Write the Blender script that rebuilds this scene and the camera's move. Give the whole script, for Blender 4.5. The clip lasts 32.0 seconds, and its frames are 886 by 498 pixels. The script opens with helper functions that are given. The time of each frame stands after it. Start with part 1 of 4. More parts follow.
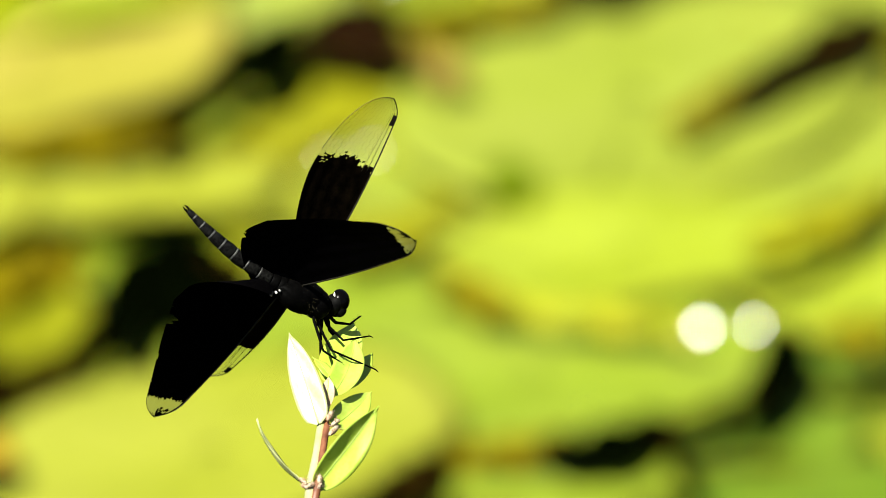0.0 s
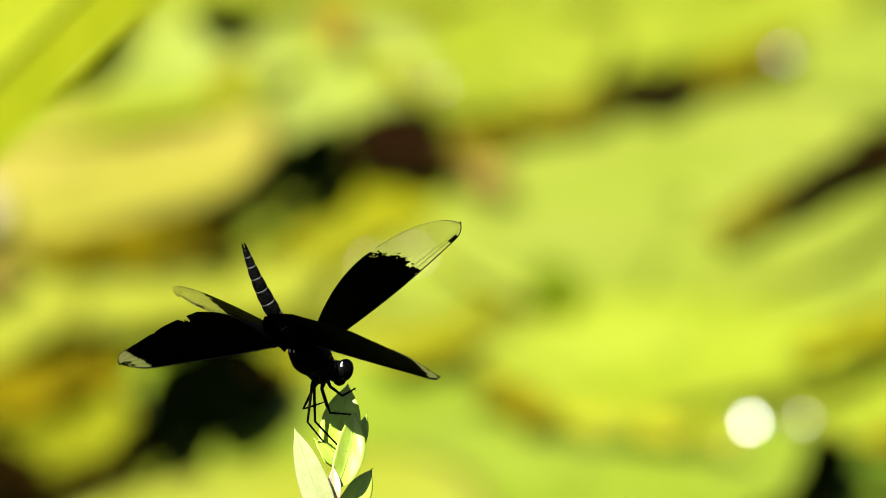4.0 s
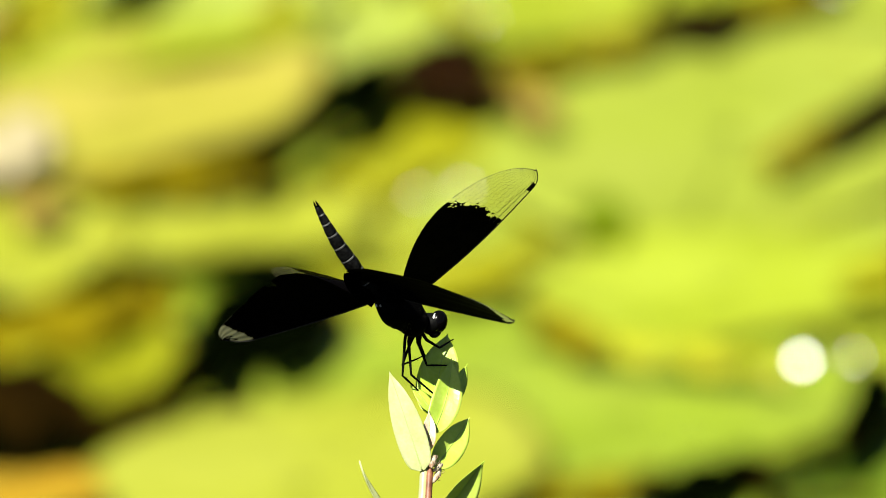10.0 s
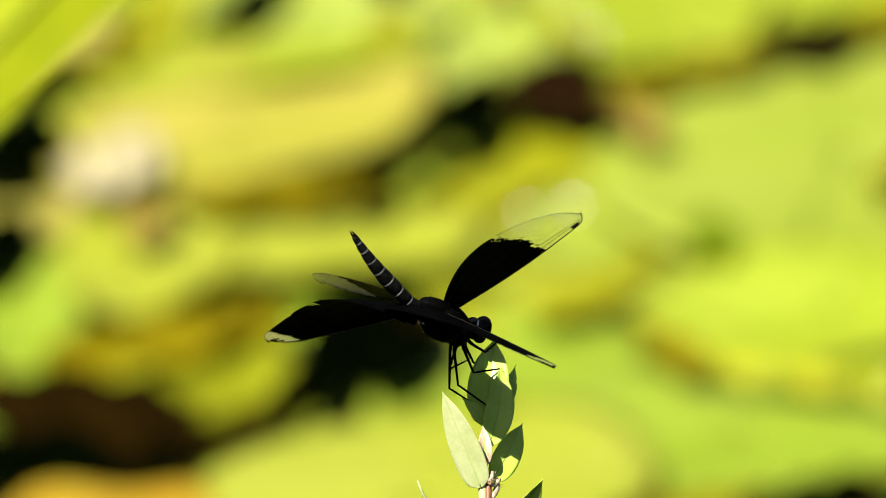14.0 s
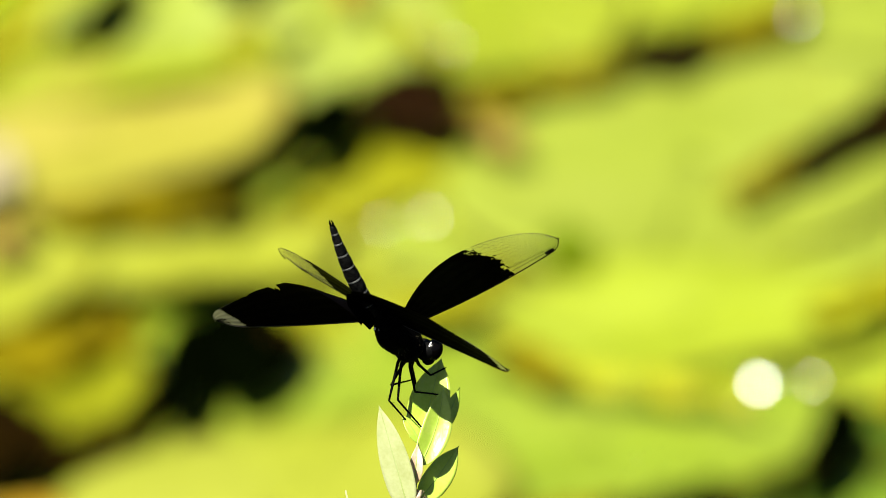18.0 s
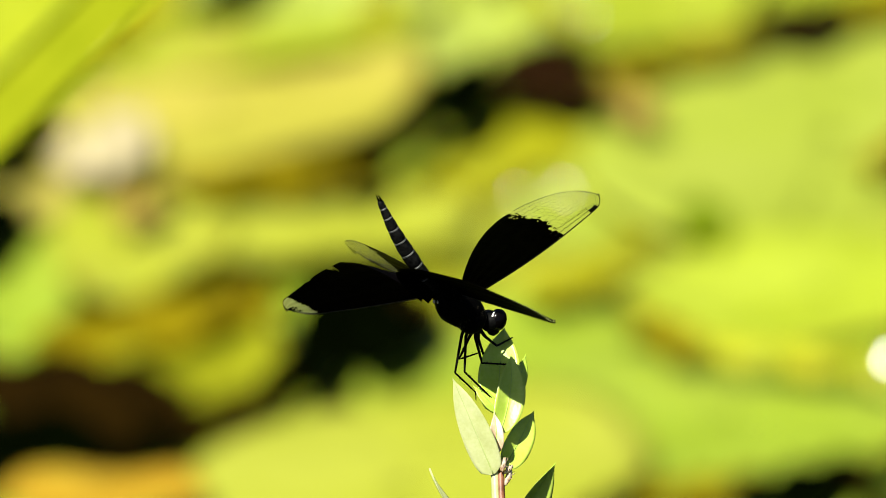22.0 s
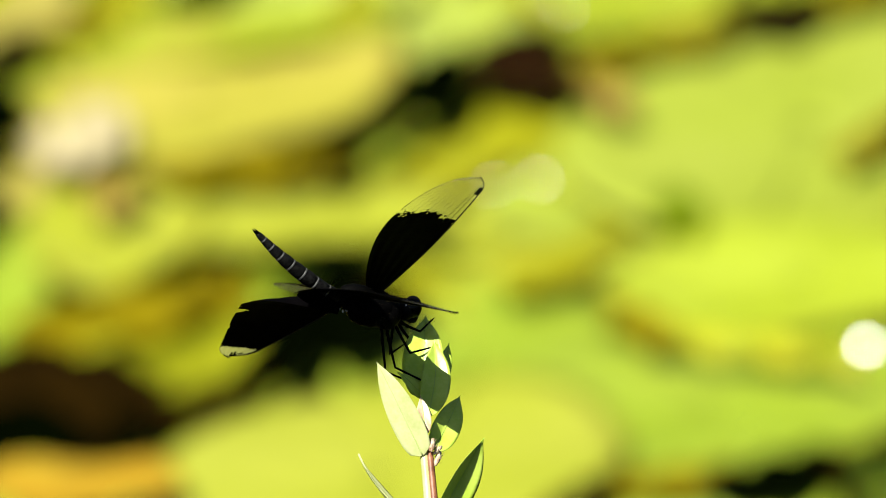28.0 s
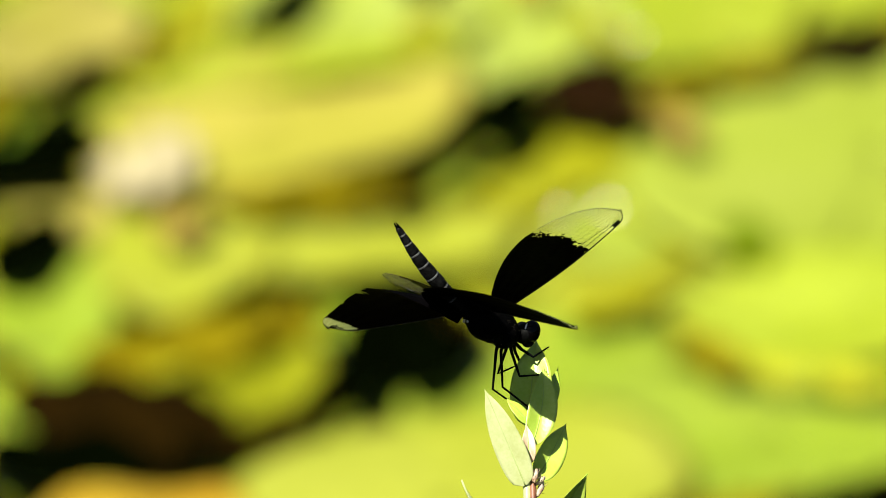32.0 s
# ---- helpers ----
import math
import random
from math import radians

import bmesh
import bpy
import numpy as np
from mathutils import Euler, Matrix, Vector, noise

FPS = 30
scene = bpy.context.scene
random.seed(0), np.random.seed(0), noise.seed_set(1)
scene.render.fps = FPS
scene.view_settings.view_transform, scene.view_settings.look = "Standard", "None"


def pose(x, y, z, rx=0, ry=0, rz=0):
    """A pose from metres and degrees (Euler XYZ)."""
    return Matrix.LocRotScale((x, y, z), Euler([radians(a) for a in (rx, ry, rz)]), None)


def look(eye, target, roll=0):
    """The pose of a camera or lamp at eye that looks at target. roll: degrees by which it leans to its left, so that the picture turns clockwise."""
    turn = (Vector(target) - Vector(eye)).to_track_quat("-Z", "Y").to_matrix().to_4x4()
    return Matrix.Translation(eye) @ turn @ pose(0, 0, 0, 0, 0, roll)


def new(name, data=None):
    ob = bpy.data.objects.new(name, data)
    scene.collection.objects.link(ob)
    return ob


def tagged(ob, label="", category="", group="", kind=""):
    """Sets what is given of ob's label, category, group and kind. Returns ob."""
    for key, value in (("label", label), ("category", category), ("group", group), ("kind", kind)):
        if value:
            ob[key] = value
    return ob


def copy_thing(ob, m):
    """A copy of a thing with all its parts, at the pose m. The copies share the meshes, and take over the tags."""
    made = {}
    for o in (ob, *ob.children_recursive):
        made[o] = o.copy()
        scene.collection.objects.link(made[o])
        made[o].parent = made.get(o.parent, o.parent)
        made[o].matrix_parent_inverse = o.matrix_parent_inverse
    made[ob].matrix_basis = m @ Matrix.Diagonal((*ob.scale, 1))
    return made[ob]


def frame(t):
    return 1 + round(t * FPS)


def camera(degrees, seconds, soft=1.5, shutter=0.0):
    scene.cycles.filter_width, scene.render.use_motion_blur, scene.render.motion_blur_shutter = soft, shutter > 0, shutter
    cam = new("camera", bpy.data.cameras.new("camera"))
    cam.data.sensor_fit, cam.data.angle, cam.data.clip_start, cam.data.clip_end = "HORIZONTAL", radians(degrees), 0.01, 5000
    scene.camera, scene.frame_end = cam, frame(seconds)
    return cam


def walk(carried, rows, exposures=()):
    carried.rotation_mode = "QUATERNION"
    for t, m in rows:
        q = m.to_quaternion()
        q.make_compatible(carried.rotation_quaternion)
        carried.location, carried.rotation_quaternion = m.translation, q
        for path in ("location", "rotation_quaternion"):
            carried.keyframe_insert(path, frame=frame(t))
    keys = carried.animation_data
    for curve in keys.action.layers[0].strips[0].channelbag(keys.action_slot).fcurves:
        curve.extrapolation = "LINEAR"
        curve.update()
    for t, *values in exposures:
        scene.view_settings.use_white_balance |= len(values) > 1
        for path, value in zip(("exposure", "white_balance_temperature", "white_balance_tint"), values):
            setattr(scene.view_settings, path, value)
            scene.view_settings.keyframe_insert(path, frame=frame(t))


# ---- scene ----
import itertools

# One still camera on a tripod that is turned to follow; a long lens, open wide.
EYE = (0.0, 0.0, 1.10)
FOCUS = 1.455
cam = camera(7.0, 32.0, soft=0.6)
cam.data.dof.use_dof = True
cam.data.dof.focus_distance = FOCUS
cam.data.dof.aperture_fstop = 18.0

# seconds, tilt, turn
CAMERA_ROWS = (
    (0, -16.600, 0.000), (0.5, -16.543, 0.033), (1, -16.395, 0.035), (1.5, -16.346, -0.023), (2, -16.353, -0.002),
    (2.5, -16.279, 0.041), (3, -16.056, 0.112), (3.5, -15.829, 0.189), (4, -15.767, 0.353), (4.5, -16.089, 1.232),
    (6.5, -16.133, 0.859), (7, -16.073, 0.518), (7.5, -15.976, 0.380), (8, -15.795, 0.366), (8.5, -15.723, 0.428),
    (9, -15.771, 0.456), (9.5, -16.161, 0.593), (10, -16.305, 0.756), (10.5, -16.196, 0.911), (11, -16.004, 1.016),
    (11.5, -15.957, 1.188), (12, -15.971, 1.380), (12.5, -16.047, 1.549), (13, -16.146, 1.656), (13.5, -16.171, 1.659),
    (15.5, -15.930, 1.429), (16, -15.735, 1.209), (16.5, -15.703, 0.904), (17, -15.897, 0.716), (17.5, -16.019, 0.580),
    (18, -16.070, 0.471), (18.5, -16.022, 0.422), (19, -15.849, 0.461), (19.5, -15.846, 0.710), (20, -15.888, 0.974),
    (20.5, -15.975, 1.245), (21, -16.061, 1.444), (21.5, -16.185, 1.504), (22, -16.296, 1.581), (22.5, -16.342, 1.586),
    (23, -16.364, 1.566), (23.5, -16.369, 1.515), (24, -16.339, 1.416), (24.5, -16.282, 1.330), (25, -16.228, 1.309),
    (25.5, -16.169, 1.274), (27.5, -16.268, 1.224), (28, -16.371, 1.380), (28.5, -16.438, 1.529), (29, -16.445, 1.596),
    (29.5, -16.425, 1.667), (30, -16.332, 1.617), (30.5, -16.342, 1.693), (31, -16.343, 1.799), (31.5, -16.264, 1.911),
    (32, -16.152, 1.939),
)

walk(cam, [(t, pose(*EYE, 90 + tilt, 0, turn)) for t, tilt, turn in CAMERA_ROWS])

# ---- light ----
SUN_WAY = Vector((-0.42, -0.58, 1.0)).normalized()
world = bpy.data.worlds.new("sky")
scene.world = world
world.use_nodes = True
sky = world.node_tree.nodes.new("ShaderNodeTexSky")
sky.sky_type = "NISHITA"
sky.sun_disc = False
sky.sun_elevation = math.asin(SUN_WAY.z)
sky.sun_rotation = math.atan2(SUN_WAY.x, SUN_WAY.y)
back = world.node_tree.nodes["Background"]
back.inputs["Strength"].default_value = 0.037
world.node_tree.links.new(sky.outputs["Color"], back.inputs["Color"])
lamp = bpy.data.lights.new("sun", "SUN")
lamp.energy = 4.85
lamp.angle = radians(0.5)
lamp.color = (0.97, 0.95, 0.85)
sun = new("sun", lamp)
sun.matrix_world = look(SUN_WAY * 30, (0, 0, 0))
scene.view_settings.exposure = 1.25


# ---- materials ----
def mat(name, low, high, rough=0.5, scale=40.0, fine=400.0, bump=0.2, through_light=0.0, spec=0.5, random_tint=0.0, coat=0.0):
    """Two-scale mottled surface between two colours; through_light: share of light let through."""
    m = bpy.data.materials.new(name)
    m.use_nodes = True
    nt = m.node_tree
    n, link = nt.nodes, nt.links.new
    b = n["Principled BSDF"]
    where = n.new("ShaderNodeTexCoord")
    big, small = n.new("ShaderNodeTexNoise"), n.new("ShaderNodeTexNoise")
    for tex, s in ((big, scale), (small, fine)):
        tex.inputs["Scale"].default_value = s
        tex.inputs["Detail"].default_value = 5
        link(where.outputs["Object"], tex.inputs["Vector"])
    both = n.new("ShaderNodeMath")
    both.operation = "MULTIPLY_ADD"
    both.inputs[1].default_value = 0.35
    link(small.outputs["Fac"], both.inputs[0])
    part_big = n.new("ShaderNodeMath")
    part_big.operation = "MULTIPLY"
    part_big.inputs[1].default_value = 0.75
    link(big.outputs["Fac"], part_big.inputs[0])
    link(part_big.outputs[0], both.inputs[2])
    ramp = n.new("ShaderNodeValToRGB")
    ramp.color_ramp.elements[0].position, ramp.color_ramp.elements[1].position = 0.38, 0.72
    ramp.color_ramp.elements[0].color, ramp.color_ramp.elements[1].color = (*low, 1), (*high, 1)
    link(both.outputs[0], ramp.inputs["Fac"])
    colour = ramp.outputs["Color"]
    if random_tint:
        info = n.new("ShaderNodeObjectInfo")
        hsv = n.new("ShaderNodeHueSaturation")
        span = n.new("ShaderNodeMapRange")
        span.inputs["To Min"].default_value, span.inputs["To Max"].default_value = 1 - random_tint, 1 + random_tint
        link(info.outputs["Random"], span.inputs["Value"])
        link(span.outputs["Result"], hsv.inputs["Value"])
        link(colour, hsv.inputs["Color"])
        colour = hsv.outputs["Color"]
    link(colour, b.inputs["Base Color"])
    b.inputs["Roughness"].default_value = rough
    b.inputs["Specular IOR Level"].default_value = spec
    b.inputs["Coat Weight"].default_value = coat
    if bump:
        bp = n.new("ShaderNodeBump")
        bp.inputs["Strength"].default_value = bump
        bp.inputs["Distance"].default_value = 0.2 / fine
        link(small.outputs["Fac"], bp.inputs["Height"])
        link(bp.outputs["Normal"], b.inputs["Normal"])
    if through_light:
        tl = n.new("ShaderNodeBsdfTranslucent")
        link(colour, tl.inputs["Color"])
        mix = n.new("ShaderNodeMixShader")
        mix.inputs[0].default_value = through_light
        link(b.outputs[0], mix.inputs[1])
        link(tl.outputs[0], mix.inputs[2])
        link(mix.outputs[0], n["Material Output"].inputs["Surface"])
    return m


def clear_mat(name, colour, see, rough):
    m = bpy.data.materials.new(name)
    m.use_nodes = True
    n, link = m.node_tree.nodes, m.node_tree.links.new
    b = n["Principled BSDF"]
    b.inputs["Base Color"].default_value = (*colour, 1)
    b.inputs["Roughness"].default_value = rough
    tr = n.new("ShaderNodeBsdfTransparent")
    mix = n.new("ShaderNodeMixShader")
    mix.inputs[0].default_value = see
    tl = n.new("ShaderNodeBsdfTranslucent")
    tl.inputs["Color"].default_value = (*colour, 1)
    both = n.new("ShaderNodeMixShader")
    both.inputs[0].default_value = 0.5
    link(b.outputs[0], both.inputs[1])
    link(tl.outputs[0], both.inputs[2])
    link(both.outputs[0], mix.inputs[1])
    link(tr.outputs[0], mix.inputs[2])
    link(mix.outputs[0], n["Material Output"].inputs["Surface"])
    return m


WING_DARK = mat("wing_dark", (0.0004, 0.0004, 0.0005), (0.0014, 0.0012, 0.0014), 0.6, 250, 1800, 0.35, spec=0.006)
WING_MILK = clear_mat("wing_milk", (0.52, 0.51, 0.25), 0.48, 0.3)
WING_CLEAR = clear_mat("wing_clear", (0.36, 0.36, 0.16), 0.88, 0.25)
VEIN = mat("vein", (0.003, 0.0025, 0.001), (0.010, 0.008, 0.003), 0.5, 300, 2000, 0.1)
VEIN_FINE = mat("vein_fine", (0.015, 0.012, 0.004), (0.05, 0.043, 0.013), 0.5, 300, 2000, 0.1)
WING_BROWN = mat("wing_brown", (0.0004, 0.0003, 0.0002), (0.005, 0.0032, 0.0015), 0.5, 450, 1600, 0.5, spec=0.02)
STIGMA = mat("stigma", (0.004, 0.003, 0.002), (0.012, 0.008, 0.005), 0.5, 300, 2000, 0.1)
CHITIN = mat("chitin", (0.0004, 0.0004, 0.0004), (0.0020, 0.0019, 0.0018), 0.55, 420, 2600, 0.8, spec=0.02)
PALE_PATCH = mat("pale_patch", (0.40, 0.39, 0.36), (0.72, 0.70, 0.64), 0.5, 500, 2600, 0.4)
CHITIN_GREY = mat("chitin_grey", (0.0006, 0.0006, 0.0006), (0.005, 0.005, 0.0045), 0.5, 520, 2600, 0.8, spec=0.03)
ABDOMEN = mat("abdomen", (0.0002, 0.0002, 0.0002), (0.010, 0.010, 0.009), 0.45, 1300, 2600, 0.9, spec=0.05)
RING = mat("ring", (0.010, 0.010, 0.009), (0.12, 0.12, 0.11), 0.5, 1200, 2600, 0.3)
EYE_MAT = mat("eye", (0.0006, 0.0005, 0.0005), (0.0018, 0.0014, 0.0013), 0.20, 300, 5000, 0.1, spec=0.10)
HAIR = mat("hair", (0.02, 0.017, 0.008), (0.10, 0.085, 0.04), 0.6, 500, 2000, 0.0)
LEAF = mat("leaf", (0.335, 0.49, 0.035), (0.455, 0.58, 0.09), 0.36, 160, 1400, 0.35, 0.12, spec=0.4)
# Leaf green paled towards white; the sun on it is put into the colour.
LEAF_SUNLIT = mat("leaf_sunlit", (0.50, 0.54, 0.20), (0.64, 0.67, 0.34), 0.38, 160, 1400, 0.35, 0.35, spec=0.6)
BRACT = mat("bract", (0.48, 0.30, 0.17), (0.66, 0.60, 0.42), 0.45, 220, 1400, 0.3, 0.2)
RIB_GREEN = mat("rib_green", (0.26, 0.40, 0.04), (0.36, 0.48, 0.09), 0.45, 200, 1600, 0.2, 0.2)
MIDRIB = mat("midrib", (0.42, 0.50, 0.15), (0.54, 0.60, 0.26), 0.45, 200, 1600, 0.2, 0.2)
STEM = mat("stem", (0.36, 0.40, 0.15), (0.50, 0.50, 0.26), 0.45, 160, 1500, 0.3, 0.1)
STEM_RED = mat("stem_red", (0.11, 0.032, 0.012), (0.26, 0.10, 0.045), 0.5, 260, 1500, 0.4)
BUD_HAIR = mat("bud_hair", (0.24, 0.11, 0.06), (0.50, 0.34, 0.22), 0.5, 400, 1600, 0.2)
BUD = mat("bud", (0.36, 0.20, 0.11), (0.66, 0.58, 0.42), 0.5, 700, 1600, 0.4, 0.2)
PAD_LIME = mat("pad_lime", (0.215, 0.265, 0.007), (0.285, 0.325, 0.022), 0.45, 9, 160, 0.3, 0.12, spec=0.18, random_tint=0.06)
PAD_PALE = mat("pad_pale", (0.24, 0.295, 0.02), (0.295, 0.34, 0.042), 0.40, 9, 160, 0.3, 0.12, spec=0.18, random_tint=0.04)
PAD_BRIGHT = mat("pad_bright", (0.255, 0.315, 0.007), (0.315, 0.37, 0.03), 0.42, 9, 160, 0.3, 0.12, spec=0.18)
PAD_SOFT = mat("pad_soft", (0.255, 0.28, 0.012), (0.32, 0.335, 0.034), 0.45, 9, 160, 0.3, 0.12, spec=0.18, random_tint=0.05)
PAD_CREAM = mat("pad_cream", (0.255, 0.285, 0.013), (0.31, 0.325, 0.036), 0.45, 7, 160, 0.3, 0.12, spec=0.18)
PAD_WHITISH = mat("pad_whitish", (0.24, 0.29, 0.014), (0.35, 0.41, 0.085), 0.45, 8, 160, 0.3, 0.12, spec=0.18)
PAD_GREEN = mat("pad_green", (0.19, 0.265, 0.01), (0.245, 0.31, 0.028), 0.42, 8, 160, 0.3, 0.12, spec=0.18, random_tint=0.05)
# A darker green; on three pads it holds a neighbour's shade.
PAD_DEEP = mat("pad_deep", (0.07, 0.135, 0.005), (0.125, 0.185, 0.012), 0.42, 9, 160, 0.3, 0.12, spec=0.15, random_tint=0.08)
PAD_YELLOW = mat("pad_yellow", (0.24, 0.24, 0.004), (0.305, 0.305, 0.008), 0.45, 12, 160, 0.3, 0.12, spec=0.18, random_tint=0.08)
PAD_TAN = mat("pad_tan", (0.285, 0.275, 0.020), (0.365, 0.308, 0.052), 0.45, 6, 160, 0.3, 0.10, spec=0.18)
PAD_DULL = mat("pad_dull", (0.23, 0.21, 0.022), (0.32, 0.27, 0.06), 0.5, 9, 160, 0.3, 0.10, spec=0.2)
RIM = mat("pad_rim", (0.12, 0.105, 0.003), (0.20, 0.19, 0.010), 0.6, 14, 160, 0.4, spec=0.1)
PAD_ORANGE = mat("pad_orange", (0.26, 0.135, 0.004), (0.345, 0.228, 0.016), 0.55, 14, 160, 0.3, 0.1, spec=0.1)
PAD_BROWN = mat("pad_brown", (0.09, 0.07, 0.0005), (0.165, 0.13, 0.002), 0.7, 14, 160, 0.4, spec=0.02)
PAD_RUST = mat("pad_rust", (0.15, 0.10, 0.010), (0.26, 0.19, 0.04), 0.7, 14, 160, 0.4, spec=0.02)
# The next three are for gap sheets; shade between pads is in their colour.
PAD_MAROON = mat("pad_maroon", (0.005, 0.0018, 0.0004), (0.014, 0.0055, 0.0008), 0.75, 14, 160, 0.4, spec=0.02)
GAP_DARK = mat("gap_dark", (0.004, 0.002, 0.0002), (0.014, 0.007, 0.0005), 0.75, 14, 160, 0.4, spec=0.01)
GAP_BLACK = mat("gap_black", (0.0003, 0.0006, 0.0001), (0.0009, 0.0016, 0.0003), 1.0, 14, 160, 0.2, spec=0.0)
PAD_OLIVE = mat("pad_olive", (0.15, 0.143, 0.001), (0.215, 0.205, 0.004), 0.6, 14, 160, 0.4, spec=0.06)
PAD_MOSS = mat("pad_moss", (0.135, 0.140, 0.001), (0.215, 0.225, 0.006), 0.55, 14, 160, 0.4, 0.1, spec=0.1)
PAD_SPOT = mat("pad_spot", (0.065, 0.1, 0.001), (0.095, 0.13, 0.002), 0.7, 14, 160, 0.3, spec=0.04)
PETAL = mat("petal", (0.38, 0.32, 0.16), (0.49, 0.42, 0.24), 0.5, 20, 200, 0.3, 0.2, spec=0.2)
BLADE = mat("blade", (0.33, 0.385, 0.004), (0.45, 0.49, 0.010), 0.55, 10, 150, 0.3, 0.40, spec=0.15)
BLADE_RIB = mat("blade_rib", (0.26, 0.32, 0.006), (0.36, 0.41, 0.02), 0.55, 10, 150, 0.3, 0.2, spec=0.15)
WATER = mat("pond_water", (0.0007, 0.0010, 0.0004), (0.0018, 0.0022, 0.0008), 0.10, 3, 30, 0.05, spec=0.025)
# Near-black bank out of view; its shade is put into the colour.
BANK_UNSEEN = mat("bank", (0.002, 0.0035, 0.001), (0.007, 0.010, 0.003), 0.8, 1.2, 9, 0.6)
DROP = mat("drop", (0.16, 0.20, 0.01), (0.20, 0.24, 0.02), 0.2, 30, 300, 0.0, spec=0.5)

MM = 0.001


def link_mesh(name, bm, material, smooth=True):
    me = bpy.data.meshes.new(name)
    bmesh.ops.recalc_face_normals(bm, faces=bm.faces)
    for fc in bm.faces:
        fc.smooth = smooth
    bm.to_mesh(me)
    bm.free()
    me.materials.append(material)
    return new(name, me)


def part(name, bm, material, parent, label="", smooth=True):
    ob = link_mesh(name, bm, material, smooth)
    ob.parent = parent
    if label:
        tagged(ob, label)
    return ob


def sheet(bm, rows, close=False):
    """Quads over a grid of points."""
    grid = [[bm.verts.new(p) for p in row] for row in rows]
    for a, b in zip(grid, grid[1:]):
        n = len(a)
        for j in range(n if close else n - 1):
            bm.faces.new((a[j], a[(j + 1) % n], b[(j + 1) % n], b[j]))
    return grid


def tube(bm, points, radii, sides=8, squash=1.0):
    """A round tube along points, closed at both ends."""
    pts = [Vector(p) for p in points]
    rows = []
    side = None
    for i, p in enumerate(pts):
        way = (pts[min(i + 1, len(pts) - 1)] - pts[max(i - 1, 0)]).normalized()
        if side is None:
            side = way.orthogonal().normalized()
        side = (side - way * side.dot(way)).normalized()
        up = way.cross(side)
        r = radii[i]
        rows.append([p + side * r * math.cos(a) + up * r * squash * math.sin(a) for a in (2 * math.pi * k / sides for k in range(sides))])
    grid = sheet(bm, rows, close=True)
    bm.faces.new(grid[0][::-1])
    bm.faces.new(grid[-1])


def blob(bm, centre, radii, turn=None, rough=0.0, seg=20, rings=14, seed=0):
    """An uneven ellipsoid."""
    c, r = Vector(centre), Vector(radii)
    rows = []
    for i in range(rings + 1):
        th = math.pi * i / rings
        th = min(max(th, 0.02), math.pi - 0.02)
        row = []
        for k in range(seg):
            ph = 2 * math.pi * k / seg
            d = Vector((math.sin(th) * math.cos(ph), math.cos(th), math.sin(th) * math.sin(ph)))
            s = 1 + rough * noise.noise(d * 3 + Vector((seed, 0, 0)))
            v = Vector((d.x * r.x, d.y * r.y, d.z * r.z)) * s
            if turn:
                v = turn @ v
            row.append(c + v)
        rows.append(row)
    grid = sheet(bm, rows, close=True)
    bm.faces.new(grid[0][::-1])
    bm.faces.new(grid[-1])


def scaled(bm, s=MM):
    bmesh.ops.scale(bm, vec=(s, s, s), verts=bm.verts)
    return bm


# ---- pond ----
def water_sheet():
    bm = bmesh.new()
    ring = [0.0, 1.5, 3, 6, 12, 30, 90, 300, 1200]
    rows = []
    for r in ring[1:]:
        rows.append([Vector((r * math.cos(a), 3.5 + r * math.sin(a), 0)) for a in (2 * math.pi * k / 48 for k in range(48))])
    grid = sheet(bm, rows, close=True)
    mid = bm.verts.new((0, 3.5, 0))
    for k in range(48):
        bm.faces.new((mid, grid[0][k], grid[0][(k + 1) % 48]))
    tagged(link_mesh("water", bm, WATER), "still dark pond water between the lily pads", "water", kind="structure")


def unseen_bank_ring():
    """An unseen bank added all round to darken the water's reflections, its shade in the colour."""
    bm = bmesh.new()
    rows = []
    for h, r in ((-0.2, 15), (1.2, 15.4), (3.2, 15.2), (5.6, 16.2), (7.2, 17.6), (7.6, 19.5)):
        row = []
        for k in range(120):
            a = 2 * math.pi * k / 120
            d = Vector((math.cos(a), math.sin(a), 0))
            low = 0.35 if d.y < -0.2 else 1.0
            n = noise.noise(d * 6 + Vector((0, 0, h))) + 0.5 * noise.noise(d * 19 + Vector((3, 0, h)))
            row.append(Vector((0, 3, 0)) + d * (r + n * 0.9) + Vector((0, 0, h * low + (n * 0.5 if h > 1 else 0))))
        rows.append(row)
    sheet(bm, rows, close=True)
    tagged(link_mesh("backdrop", bm, BANK_UNSEEN), "unseen dark backdrop round the pond, added to darken the water", "bank", kind="structure")


